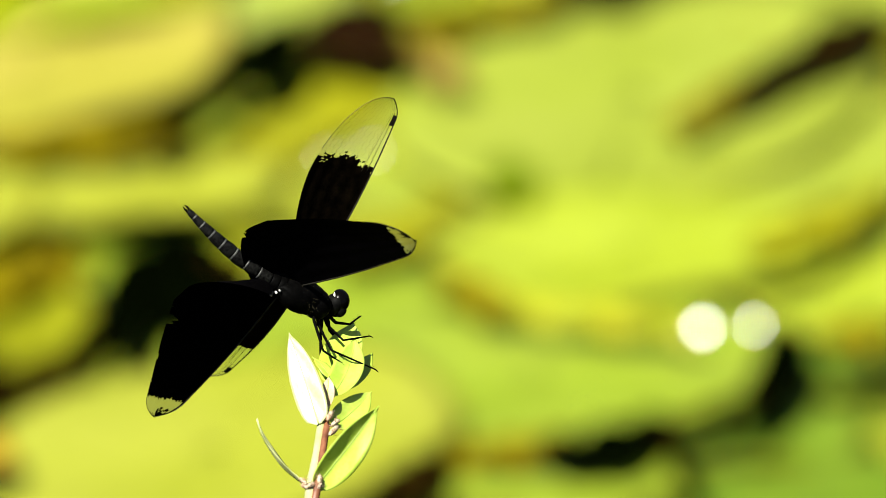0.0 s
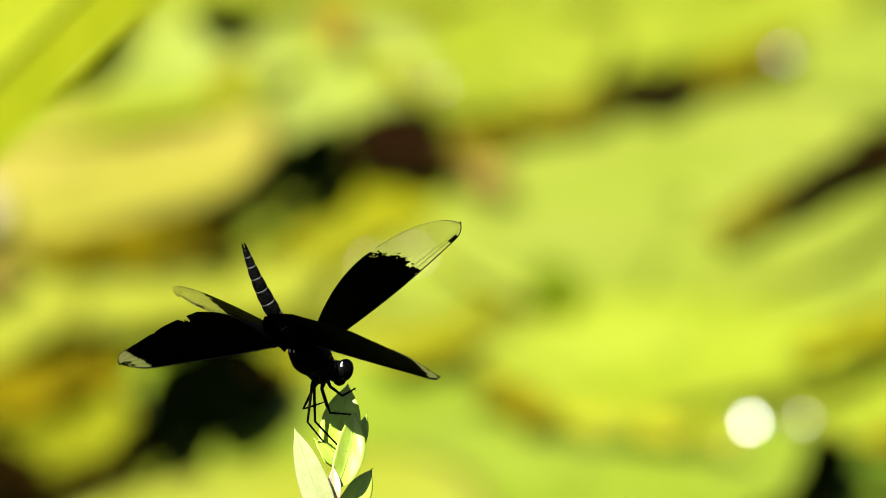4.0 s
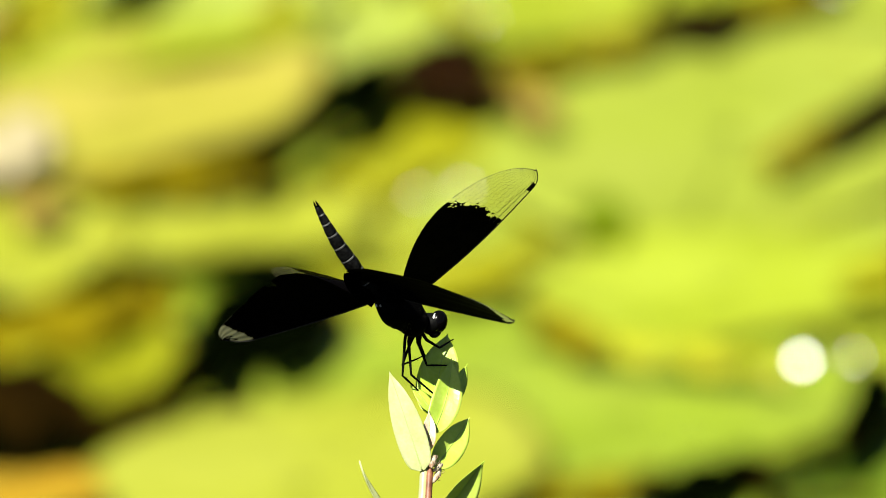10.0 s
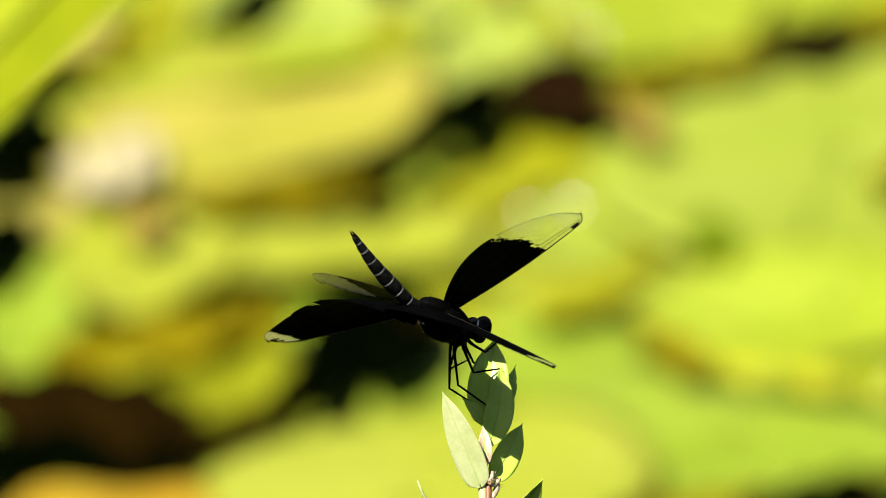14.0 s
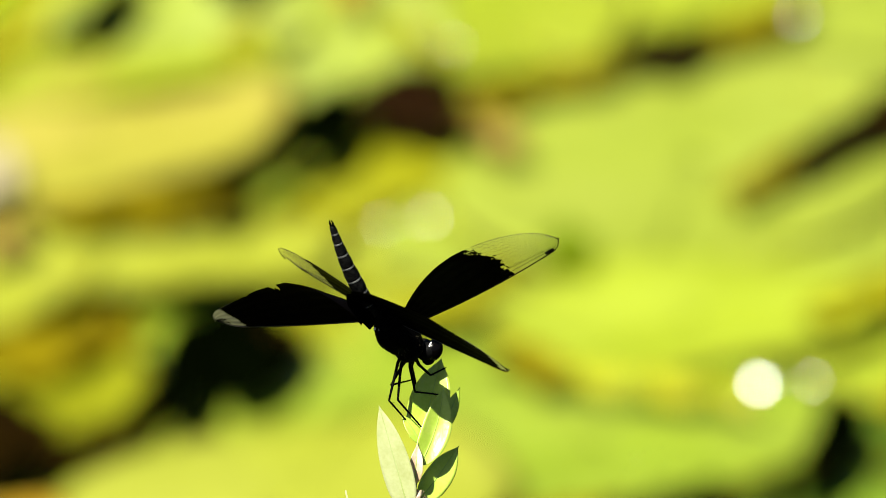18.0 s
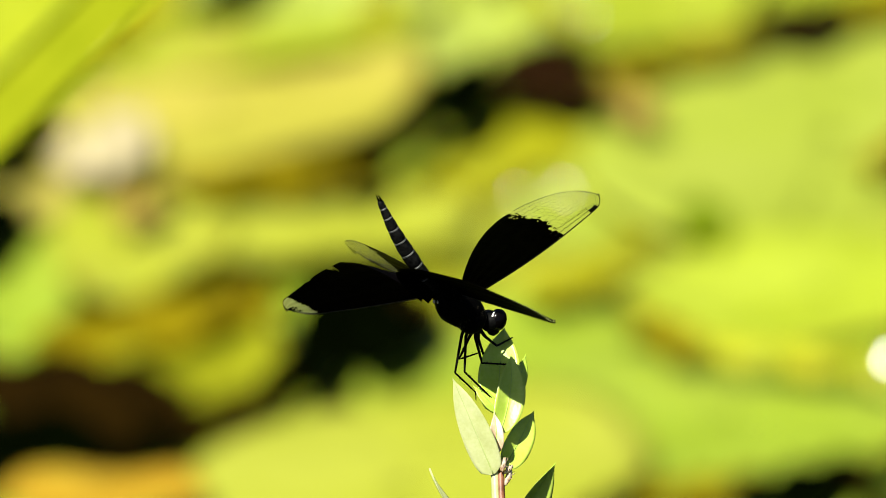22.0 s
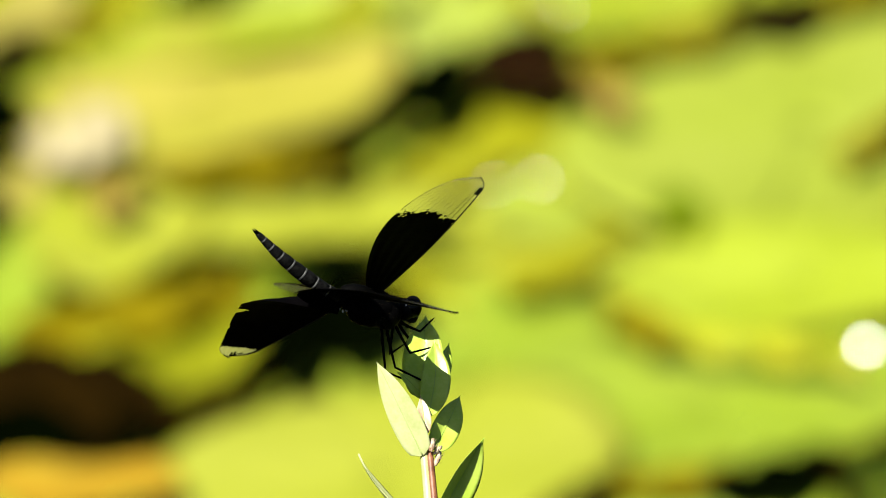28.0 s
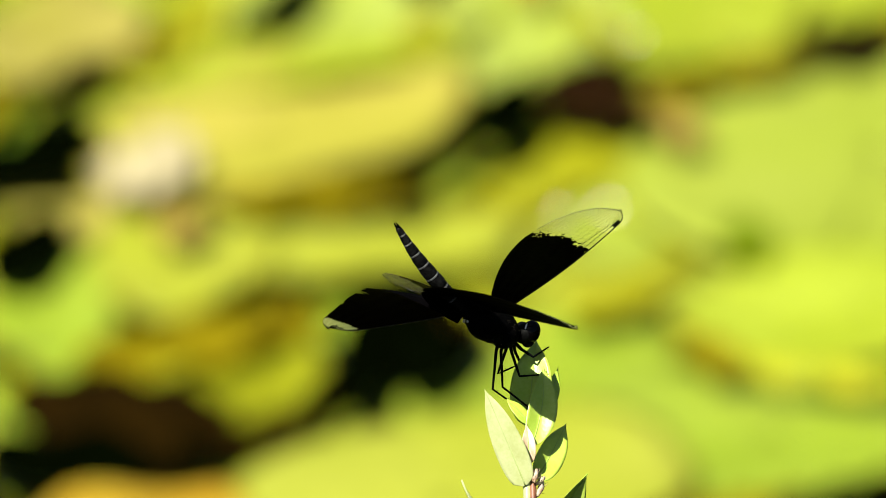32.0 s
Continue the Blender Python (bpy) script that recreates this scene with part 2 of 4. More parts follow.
def lily_pad(x, y, rx, ry, material, z=0.012, turn=0.0, notch=-90.0, cup=0.004, wave=0.003, tip=(0.0, 0.0), seed=0, gap=2.0):
    """A floating leaf: a disc slit on one side, with ribs, a wavy rim and a slight cup."""
    rng = random.Random(seed)
    ph = [rng.uniform(0, 6.28) for _ in range(3)]
    bm = bmesh.new()
    n_a, n_r = 60, 9
    tops, unders = [], []
    for i in range(n_r + 1):
        f = 0.03 + 0.97 * i / n_r
        top, under = [], []
        for k in range(n_a + 1):
            open_half = radians(gap) * f ** 0.4
            a = radians(notch) + open_half + (2 * math.pi - 2 * open_half) * k / n_a
            wob = 1 + 0.035 * math.sin(2 * a + ph[0]) + 0.02 * math.sin(5 * a + ph[1])
            rib = 0.0012 * math.cos(a * 16) * f * (1 - f) * 4
            h = cup * f ** 3 + wave * f ** 2 * math.sin(4 * a + ph[2]) + rib
            px, py = math.cos(a) * f * wob, math.sin(a) * f * wob
            h += tip[0] * px + tip[1] * py
            top.append(Vector((px * rx, py * ry, h)))
            under.append(Vector((px * rx, py * ry, h - 0.0022)))
        tops.append(top)
        unders.append(under)
    ta, ua = sheet(bm, tops), sheet(bm, unders)
    for k in range(n_a):
        bm.faces.new((ta[-1][k], ta[-1][k + 1], ua[-1][k + 1], ua[-1][k]))
        bm.faces.new((ta[0][k + 1], ta[0][k], ua[0][k], ua[0][k + 1]))
    for i in range(n_r):
        bm.faces.new((ta[i][0], ta[i + 1][0], ua[i + 1][0], ua[i][0]))
        bm.faces.new((ta[i + 1][-1], ta[i][-1], ua[i][-1], ua[i + 1][-1]))
    ob = link_mesh("lily_pad", bm, material)
    rim = bmesh.new()
    tube(rim, [p - Vector((0, 0, 0.0011)) for p in tops[-1]], [0.0010 + 0.0004 * math.sin(k * 0.7 + ph[0]) for k in range(n_a + 1)], 6)
    part("rim", rim, RIM, ob, "thin olive-brown rim")
    ob.matrix_world = pose(x, y, z, 0, 0, turn)
    return ob


def curled_leaf(name, a, b, width, material, z=0.02, arch=0.02, seed=0):
    """A long withered leaf, rolled rim or dark gap sheet that lies from a to b on the pads."""
    rng = random.Random(seed)
    a, b = Vector((*a, 0)), Vector((*b, 0))
    mid, half = (a + b) / 2, (b - a) / 2
    across = Vector((0.0, 1.0, 0.0))
    bm = bmesh.new()
    rows, under = [], []
    for i in range(17):
        u = -1 + 2 * i / 16
        w = width * (1 - abs(u) ** 2.4) ** 0.6 * (1 + 0.12 * math.sin(5 * u + rng.random())) + 0.0005
        bend = across * width * 0.22 * math.sin(2.6 * u + seed)
        row, low = [], []
        for j in range(9):
            v = -1 + 2 * j / 8
            h = arch * (1 - v * v) * (0.5 + 0.5 * math.cos(u * 1.5)) + 0.003 * math.sin(9 * u + 3 * v)
            p = half * u + bend + across * w * v + Vector((0, 0, h))
            row.append(p)
            low.append(p - Vector((0, 0, 0.0015)))
        rows.append(row)
        under.append(low)
    sheet(bm, rows)
    sheet(bm, under)
    ob = link_mesh(name, bm, material)
    rib = bmesh.new()
    tube(rib, [row[4] + Vector((0, 0, 0.0004)) for row in rows], [0.0012 - 0.0008 * i / 16 for i in range(17)], 6)
    part("midrib", rib, material, ob)
    ob.matrix_world = pose(mid.x, mid.y, z)
    return ob


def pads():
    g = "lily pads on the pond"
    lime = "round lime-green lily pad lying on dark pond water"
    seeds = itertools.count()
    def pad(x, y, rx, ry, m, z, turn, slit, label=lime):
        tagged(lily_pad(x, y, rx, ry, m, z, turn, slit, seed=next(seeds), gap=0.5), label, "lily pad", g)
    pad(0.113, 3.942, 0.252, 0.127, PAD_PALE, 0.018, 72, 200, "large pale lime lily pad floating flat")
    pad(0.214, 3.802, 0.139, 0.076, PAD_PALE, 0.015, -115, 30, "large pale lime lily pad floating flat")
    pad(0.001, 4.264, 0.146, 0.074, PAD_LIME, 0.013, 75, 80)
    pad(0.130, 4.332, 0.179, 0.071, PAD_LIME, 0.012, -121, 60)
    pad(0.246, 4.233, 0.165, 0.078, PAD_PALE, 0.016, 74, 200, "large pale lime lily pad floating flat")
    pad(-0.094, 4.217, 0.151, 0.061, PAD_WHITISH, 0.016, 89, 60, "pale yellow-green lily pad floating flat")
    pad(-0.196, 4.230, 0.110, 0.077, PAD_WHITISH, 0.021, 94, 60, "pale green lily pad with whitish patches")
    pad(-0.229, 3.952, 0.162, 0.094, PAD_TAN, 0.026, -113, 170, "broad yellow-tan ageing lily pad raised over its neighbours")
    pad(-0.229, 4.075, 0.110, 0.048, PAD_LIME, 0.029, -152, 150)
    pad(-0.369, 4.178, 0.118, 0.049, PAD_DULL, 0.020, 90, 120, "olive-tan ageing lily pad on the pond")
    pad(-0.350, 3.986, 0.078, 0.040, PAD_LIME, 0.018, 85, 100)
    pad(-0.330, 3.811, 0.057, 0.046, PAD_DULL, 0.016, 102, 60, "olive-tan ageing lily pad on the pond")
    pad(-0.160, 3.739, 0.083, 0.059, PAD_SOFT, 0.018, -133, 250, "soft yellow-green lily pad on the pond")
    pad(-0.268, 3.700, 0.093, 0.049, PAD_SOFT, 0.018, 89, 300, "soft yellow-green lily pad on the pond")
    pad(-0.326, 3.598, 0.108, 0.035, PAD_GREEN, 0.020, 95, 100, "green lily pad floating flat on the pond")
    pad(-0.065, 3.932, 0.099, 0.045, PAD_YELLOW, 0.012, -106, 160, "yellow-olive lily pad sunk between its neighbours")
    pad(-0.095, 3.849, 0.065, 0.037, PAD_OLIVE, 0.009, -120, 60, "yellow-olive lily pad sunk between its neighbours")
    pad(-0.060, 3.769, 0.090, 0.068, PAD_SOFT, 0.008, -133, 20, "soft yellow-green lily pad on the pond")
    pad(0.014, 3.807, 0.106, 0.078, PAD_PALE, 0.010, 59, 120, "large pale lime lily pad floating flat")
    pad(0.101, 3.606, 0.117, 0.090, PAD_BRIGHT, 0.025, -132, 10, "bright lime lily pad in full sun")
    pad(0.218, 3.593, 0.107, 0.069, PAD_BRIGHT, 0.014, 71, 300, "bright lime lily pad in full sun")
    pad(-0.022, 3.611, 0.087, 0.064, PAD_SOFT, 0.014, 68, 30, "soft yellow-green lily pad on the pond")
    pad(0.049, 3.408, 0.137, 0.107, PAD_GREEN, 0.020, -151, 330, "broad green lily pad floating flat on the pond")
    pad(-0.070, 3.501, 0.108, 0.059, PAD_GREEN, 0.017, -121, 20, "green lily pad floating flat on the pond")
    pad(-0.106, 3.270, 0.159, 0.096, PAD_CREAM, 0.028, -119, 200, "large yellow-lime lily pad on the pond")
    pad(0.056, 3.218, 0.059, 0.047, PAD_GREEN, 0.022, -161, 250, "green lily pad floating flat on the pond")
    pad(0.156, 3.316, 0.058, 0.047, PAD_DEEP, 0.018, 82, 60, "deep green lily pad with a neighbour's shade put into its colour")
    pad(0.213, 3.447, 0.062, 0.034, PAD_DEEP, 0.014, 74, 30, "deep green lily pad with a neighbour's shade put into its colour")
    pad(0.176, 3.220, 0.064, 0.051, PAD_DEEP, 0.016, -173, 60, "deep green lily pad with a neighbour's shade put into its colour")
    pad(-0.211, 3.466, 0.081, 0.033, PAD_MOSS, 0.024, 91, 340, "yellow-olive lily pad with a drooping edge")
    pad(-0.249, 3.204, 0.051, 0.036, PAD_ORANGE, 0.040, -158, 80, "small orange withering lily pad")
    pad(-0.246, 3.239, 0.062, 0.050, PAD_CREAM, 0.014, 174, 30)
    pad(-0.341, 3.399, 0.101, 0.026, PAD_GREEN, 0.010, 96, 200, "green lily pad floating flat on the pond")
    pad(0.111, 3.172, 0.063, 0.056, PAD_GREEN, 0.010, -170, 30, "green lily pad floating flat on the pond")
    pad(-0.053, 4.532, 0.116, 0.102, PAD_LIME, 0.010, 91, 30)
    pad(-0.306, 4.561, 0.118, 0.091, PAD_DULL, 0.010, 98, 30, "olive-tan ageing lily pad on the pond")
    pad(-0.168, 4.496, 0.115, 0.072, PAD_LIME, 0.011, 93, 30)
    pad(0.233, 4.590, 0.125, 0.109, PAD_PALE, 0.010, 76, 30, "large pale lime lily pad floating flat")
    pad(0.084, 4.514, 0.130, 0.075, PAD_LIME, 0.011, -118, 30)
    # the same carpet goes on all round
    rng = random.Random(7)
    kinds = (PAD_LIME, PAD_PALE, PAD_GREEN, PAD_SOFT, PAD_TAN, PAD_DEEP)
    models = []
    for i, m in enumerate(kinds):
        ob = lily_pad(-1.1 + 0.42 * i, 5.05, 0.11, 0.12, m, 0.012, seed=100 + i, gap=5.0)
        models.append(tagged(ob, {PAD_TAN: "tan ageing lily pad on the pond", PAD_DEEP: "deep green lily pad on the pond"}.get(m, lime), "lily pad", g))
    for i in range(-9, 10):
        for j in range(-8, 10):
            x, y = -0.03 + 0.235 * i + rng.uniform(-0.06, 0.06), 3.85 + 0.245 * j + rng.uniform(-0.06, 0.06)
            r = math.hypot(x / 1.05, (y - 3.85) / 1.1)
            inner = abs(x) < 0.44 and 3.02 < y < 4.74
            if inner or r > 2.0 + 0.25 * noise.noise(Vector((x * 2, y * 2, 0))) or rng.random() < 0.16 or (y < 2.6 and rng.random() < 0.5):
                continue
            copy_thing(rng.choice(models), pose(x, y, rng.uniform(0.006, 0.026), rng.uniform(-2, 2), rng.uniform(-2, 2), rng.uniform(0, 360)))
    # the floor of smaller pads below the large ones
    for i in range(12):
        for j in range(7):
            x, y = -0.46 + 0.085 * i + rng.uniform(-0.02, 0.02), 3.28 + 0.19 * j + rng.uniform(-0.04, 0.04)
            m = rng.choice((PAD_LIME, PAD_YELLOW, PAD_GREEN, PAD_LIME, PAD_YELLOW))
            tagged(lily_pad(x, y, rng.uniform(0.055, 0.07), rng.uniform(0.10, 0.13), m, 0.003, rng.uniform(-20, 20), rng.uniform(0, 360), cup=0.003, wave=0.002, seed=200 + 7 * i + j), "small lily pad half hidden under larger pads", "lily pad", g)
    w = "withered leaves between the pads"
    # Lays withered leaves, and also the strips that stand in for shade.
    def withered(ax, ay, bx, by, breadth, m, z, label):
        tagged(curled_leaf("withered_leaf", (ax, ay), (bx, by), breadth, m, z, 0.004, seed=next(seeds)), label, "leaf", w)
    # The brown, dark, black and maroon strips hold shade between and under pads.
    brown, dark = "olive-brown strip along a pad, for its dry rim and shade", "dark brown strip for the shade and dry edges under pad rims"
    black = "black sheet put in for the shade and dark water between pads"
    maroon, rust = "dark maroon sheet for the reddish shaded gap between pads", "rust-brown withered leaf lying on a pad"
    yellowing, olive, spot = "yellowing leaf lying flat on a pad", "olive withered leaf lying on a pad", "small dark green patch on a pad"
    withered(-0.127, 3.888, -0.077, 3.999, 0.070, GAP_BLACK, 0.034, black)
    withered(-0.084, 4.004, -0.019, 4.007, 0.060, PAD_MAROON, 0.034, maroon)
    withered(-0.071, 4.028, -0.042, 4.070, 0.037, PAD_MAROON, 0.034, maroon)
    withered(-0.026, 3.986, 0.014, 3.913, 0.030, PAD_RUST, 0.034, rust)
    withered(-0.035, 3.987, -0.004, 3.929, 0.022, GAP_DARK, 0.034, dark)
    withered(-0.154, 3.769, -0.123, 3.861, 0.029, GAP_DARK, 0.034, dark)
    withered(-0.256, 3.774, -0.140, 3.786, 0.022, PAD_BROWN, 0.034, brown)
    withered(-0.026, 3.973, 0.021, 4.037, 0.019, PAD_BROWN, 0.034, brown)
    withered(0.011, 4.024, 0.074, 4.102, 0.021, PAD_BROWN, 0.034, brown)
    withered(0.061, 4.109, 0.129, 4.166, 0.035, GAP_DARK, 0.034, dark)
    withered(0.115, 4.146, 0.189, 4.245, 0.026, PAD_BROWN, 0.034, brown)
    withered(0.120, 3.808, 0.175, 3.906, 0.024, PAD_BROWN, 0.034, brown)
    withered(0.153, 3.863, 0.214, 3.966, 0.029, GAP_DARK, 0.034, dark)
    withered(0.180, 3.917, 0.261, 4.049, 0.042, GAP_DARK, 0.034, dark)
    withered(0.022, 3.701, 0.051, 3.704, 0.039, PAD_SPOT, 0.034, spot)
    withered(0.155, 3.566, 0.241, 3.687, 0.027, PAD_OLIVE, 0.034, olive)
    withered(-0.059, 3.562, 0.010, 3.660, 0.029, PAD_OLIVE, 0.034, olive)
    withered(-0.004, 3.540, 0.035, 3.464, 0.026, PAD_BROWN, 0.034, brown)
    withered(0.026, 3.476, 0.127, 3.427, 0.011, PAD_YELLOW, 0.034, yellowing)
    withered(-0.185, 3.385, -0.134, 3.522, 0.074, GAP_BLACK, 0.034, black)
    withered(-0.173, 3.500, -0.100, 3.535, 0.079, GAP_BLACK, 0.034, black)
    withered(-0.124, 3.554, -0.096, 3.528, 0.025, GAP_DARK, 0.034, dark)
    withered(-0.227, 3.332, -0.163, 3.396, 0.023, GAP_DARK, 0.034, dark)
    withered(-0.266, 3.310, -0.199, 3.349, 0.018, GAP_DARK, 0.034, dark)
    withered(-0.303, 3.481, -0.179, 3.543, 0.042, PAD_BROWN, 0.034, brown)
    withered(-0.216, 3.550, -0.190, 3.574, 0.025, GAP_DARK, 0.034, dark)
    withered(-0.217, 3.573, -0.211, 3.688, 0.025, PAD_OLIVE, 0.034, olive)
    withered(-0.332, 3.389, -0.217, 3.393, 0.056, GAP_DARK, 0.034, dark)
    withered(-0.338, 3.307, -0.216, 3.328, 0.051, GAP_BLACK, 0.034, black)
    withered(-0.273, 3.370, -0.228, 3.351, 0.034, GAP_DARK, 0.034, dark)
    withered(-0.368, 3.674, -0.322, 3.679, 0.061, GAP_BLACK, 0.034, black)
    withered(-0.392, 3.848, -0.317, 3.879, 0.058, GAP_BLACK, 0.034, black)
    withered(-0.379, 3.967, -0.322, 4.075, 0.035, GAP_DARK, 0.034, dark)
    withered(-0.408, 3.942, -0.379, 3.970, 0.055, PAD_BROWN, 0.034, brown)
    withered(-0.328, 4.040, -0.272, 4.132, 0.020, PAD_BROWN, 0.034, brown)
    withered(-0.104, 4.288, -0.080, 4.274, 0.032, PAD_ORANGE, 0.034, rust)
    withered(-0.266, 4.133, -0.217, 4.261, 0.061, GAP_BLACK, 0.034, black)
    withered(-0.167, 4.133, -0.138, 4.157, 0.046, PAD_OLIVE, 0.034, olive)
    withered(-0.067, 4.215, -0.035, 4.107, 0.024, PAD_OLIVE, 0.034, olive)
    withered(-0.180, 4.291, -0.142, 4.307, 0.039, GAP_BLACK, 0.034, black)
    withered(-0.031, 3.179, 0.007, 3.246, 0.028, GAP_DARK, 0.034, dark)
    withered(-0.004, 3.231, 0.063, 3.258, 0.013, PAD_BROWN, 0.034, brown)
    withered(0.045, 3.243, 0.115, 3.272, 0.031, GAP_BLACK, 0.034, black)
    withered(0.102, 3.265, 0.158, 3.321, 0.014, GAP_DARK, 0.034, dark)
    withered(0.144, 3.311, 0.181, 3.411, 0.059, GAP_BLACK, 0.034, black)
    withered(0.105, 3.250, 0.122, 3.154, 0.027, GAP_BLACK, 0.034, black)
    withered(0.186, 3.420, 0.226, 3.435, 0.019, PAD_BROWN, 0.034, brown)
    withered(-0.283, 3.720, -0.250, 3.729, 0.024, PAD_RUST, 0.034, rust)
    tagged(curled_leaf("fallen_petal", (-0.318, 3.824), (-0.263, 3.833), 0.060, PETAL, 0.038, 0.008, seed=7), "pale pinkish wilted petal lying on the pads", "petal")


water_sheet()
unseen_bank_ring()
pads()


# ---- the shoot that the dragonfly sits on ----
SHOOT_ROWS = (
    (0, -0.01801, 1.39805, 0.66817, 42.29, 1.41, -7.59), (0.5, 0.00851, 1.40120, 0.66838, 68.18, 9.97, -3.02),
    (1, -0.02313, 1.40296, 0.67279, 76.79, 2.75, 3.95), (1.5, -0.02678, 1.40313, 0.67485, 75.48, 2.43, 3.31),
    (2, -0.01183, 1.40142, 0.67275, 64.19, 7.23, -3.77), (2.5, -0.00940, 1.40217, 0.67219, 69.35, 7.84, -1.32),
    (3, -0.02683, 1.40268, 0.67462, 70.20, 4.57, 0.97), (3.5, -0.02050, 1.40148, 0.67381, 63.90, 5.05, -3.31),
    (4, -0.02782, 1.40292, 0.67574, 66.82, 4.44, 1.77), (4.5, -0.02995, 1.40063, 0.67451, 57.84, 1.60, -2.48),
    (6.5, -0.02925, 1.39829, 0.67098, 44.63, 0.24, -7.04), (7, -0.01039, 1.39887, 0.67011, 47.73, 4.03, -7.96),
    (7.5, -0.02094, 1.40008, 0.67246, 53.05, 2.68, -4.16), (8, -0.03021, 1.40098, 0.67443, 61.36, 0.22, 2.13),
    (8.5, -0.02153, 1.39987, 0.67144, 53.75, 7.25, -3.90), (9, -0.01550, 1.40092, 0.67200, 58.83, 4.97, -0.86),
    (9.5, -0.02485, 1.40149, 0.67341, 69.79, 2.76, 0.56), (10, -0.01755, 1.40038, 0.67265, 61.92, 3.91, -1.87),
    (10.5, -0.01761, 1.40058, 0.67330, 59.70, 3.54, -2.76), (11, -0.01764, 1.40127, 0.67367, 67.01, 3.64, -0.81),
    (11.5, -0.03892, 1.39962, 0.67351, 52.43, -2.63, 0.80), (12, -0.03092, 1.39156, 0.66644, 30.02, -4.36, -0.89),
    (12.5, -0.02623, 1.40119, 0.67284, 65.96, 1.68, 2.43), (13, -0.03006, 1.39640, 0.67134, 44.06, -2.00, -2.32),
    (13.5, -0.03256, 1.40162, 0.67503, 72.52, 0.85, 3.34), (15.5, -0.01657, 1.40068, 0.67415, 66.04, 3.68, -1.92),
    (16, -0.02068, 1.40208, 0.67412, 75.54, 3.32, 1.73), (16.5, -0.02123, 1.40184, 0.67360, 74.72, 7.19, 2.90),
    (17, -0.01346, 1.40094, 0.67338, 66.24, 4.66, -1.69), (17.5, -0.01932, 1.40166, 0.67370, 72.46, 6.21, 1.63),
    (18, -0.01182, 1.40140, 0.67344, 72.16, 6.63, -3.82), (18.5, -0.02135, 1.40168, 0.67369, 73.03, 8.31, 2.20),
    (19, -0.02216, 1.40173, 0.67495, 68.39, 2.55, 0.39), (19.5, -0.02814, 1.40182, 0.67521, 73.41, 3.46, 3.06),
    (20, -0.02352, 1.40130, 0.67465, 71.68, 2.84, 0.37), (20.5, -0.02276, 1.40170, 0.67338, 74.76, 6.39, 3.24),
    (21, -0.02353, 1.40079, 0.67458, 67.43, 2.33, -0.41), (21.5, -0.02215, 1.40060, 0.67341, 73.78, 4.86, 1.05),
    (22, -0.02625, 1.40031, 0.67430, 69.54, 0.22, 2.44), (22.5, -0.02683, 1.40126, 0.67528, 83.05, -3.44, 1.10),
    (23, -0.02631, 1.40025, 0.67319, 73.64, -0.00, 1.57), (23.5, -0.03533, 1.39840, 0.67483, 63.48, -3.22, -0.28),
    (24, -0.04176, 1.39813, 0.67379, 55.97, -3.36, 4.45), (24.5, -0.01033, 1.39962, 0.67265, 65.96, 5.27, -3.59),
    (25, -0.02230, 1.39992, 0.67437, 66.65, 2.09, 0.09), (25.5, -0.03017, 1.40280, 0.67590, 75.59, 5.63, 15.49),
    (27.5, -0.01972, 1.39903, 0.67382, 56.33, 1.69, -4.66), (28, -0.03716, 1.39931, 0.67492, 62.67, -2.57, 3.59),
    (28.5, -0.02734, 1.40037, 0.67488, 71.24, 0.05, 2.30), (29, -0.02130, 1.40031, 0.67436, 71.16, 2.05, 0.10),
    (29.5, -0.03319, 1.39990, 0.67521, 68.98, -2.45, 3.42), (30, -0.02299, 1.39996, 0.67363, 60.68, 1.93, -0.69),
    (30.5, -0.02752, 1.40033, 0.67516, 69.56, -0.04, 0.76), (31, -0.03914, 1.39986, 0.67641, 65.61, -2.47, 3.05),
    (31.5, -0.02837, 1.40002, 0.67475, 63.42, -0.60, -0.18), (32, -0.02851, 1.40018, 0.67540, 67.57, -0.00, 2.28),
)


NODE = (-1.8, -46.0, 12.6)
STEM_END = (-1.6, -54.0, 14.6)


def leaf(name, base, tip, width, normal, material, parent, fold=0.18, curl=0.10, label="", side=0.0, peak=0.72, blunt=0.85):
    """A lance-shaped leaf with thickness, a folded blade and a raised midrib."""
    base, tip = Vector(base), Vector(tip)
    way = tip - base
    length = way.length
    way.normalize()
    nrm = Vector(normal)
    nrm = (nrm - way * nrm.dot(way)).normalized()
    across = way.cross(nrm)
    def at(u, v, lift):
        w = width * 0.5 * (math.sin(math.pi * min(1, u ** peak)) ** blunt + 0.20 * (1 - u) ** 4) * (1 - u ** 9)
        c = nrm * curl * length * (u * (1 - u)) * 4 * 0.5 + across * side * length * u * (1 - u)
        bow = fold * w * (abs(v) ** 1.3)
        return base + way * length * u + c + across * w * v + nrm * (bow + lift + 0.05 * math.sin(14 * u + 5 * v))
    bm = bmesh.new()
    us = [i / 22 for i in range(23)]
    vs = [-1 + j / 5 for j in range(11)]
    top = sheet(bm, [[at(u, v, 0.16 * (1 - v * v) + 0.02) for v in vs] for u in us])
    low = sheet(bm, [[at(u, v, -0.16 * (1 - v * v) - 0.02) for v in vs] for u in us])
    for i in range(22):
        for j in (0, 10):
            bm.faces.new((top[i][j], top[i + 1][j], low[i + 1][j], low[i][j]))
    ob = part(name, scaled(bm), material, parent, label)
    bm = bmesh.new()
    tube(bm, [at(u, 0, 0.16) for u in us[:-1]], [0.17 - 0.12 * u for u in us[:-1]], 6)
    part("midrib", scaled(bm), MIDRIB if material is LEAF_SUNLIT else RIB_GREEN, ob)
    return ob


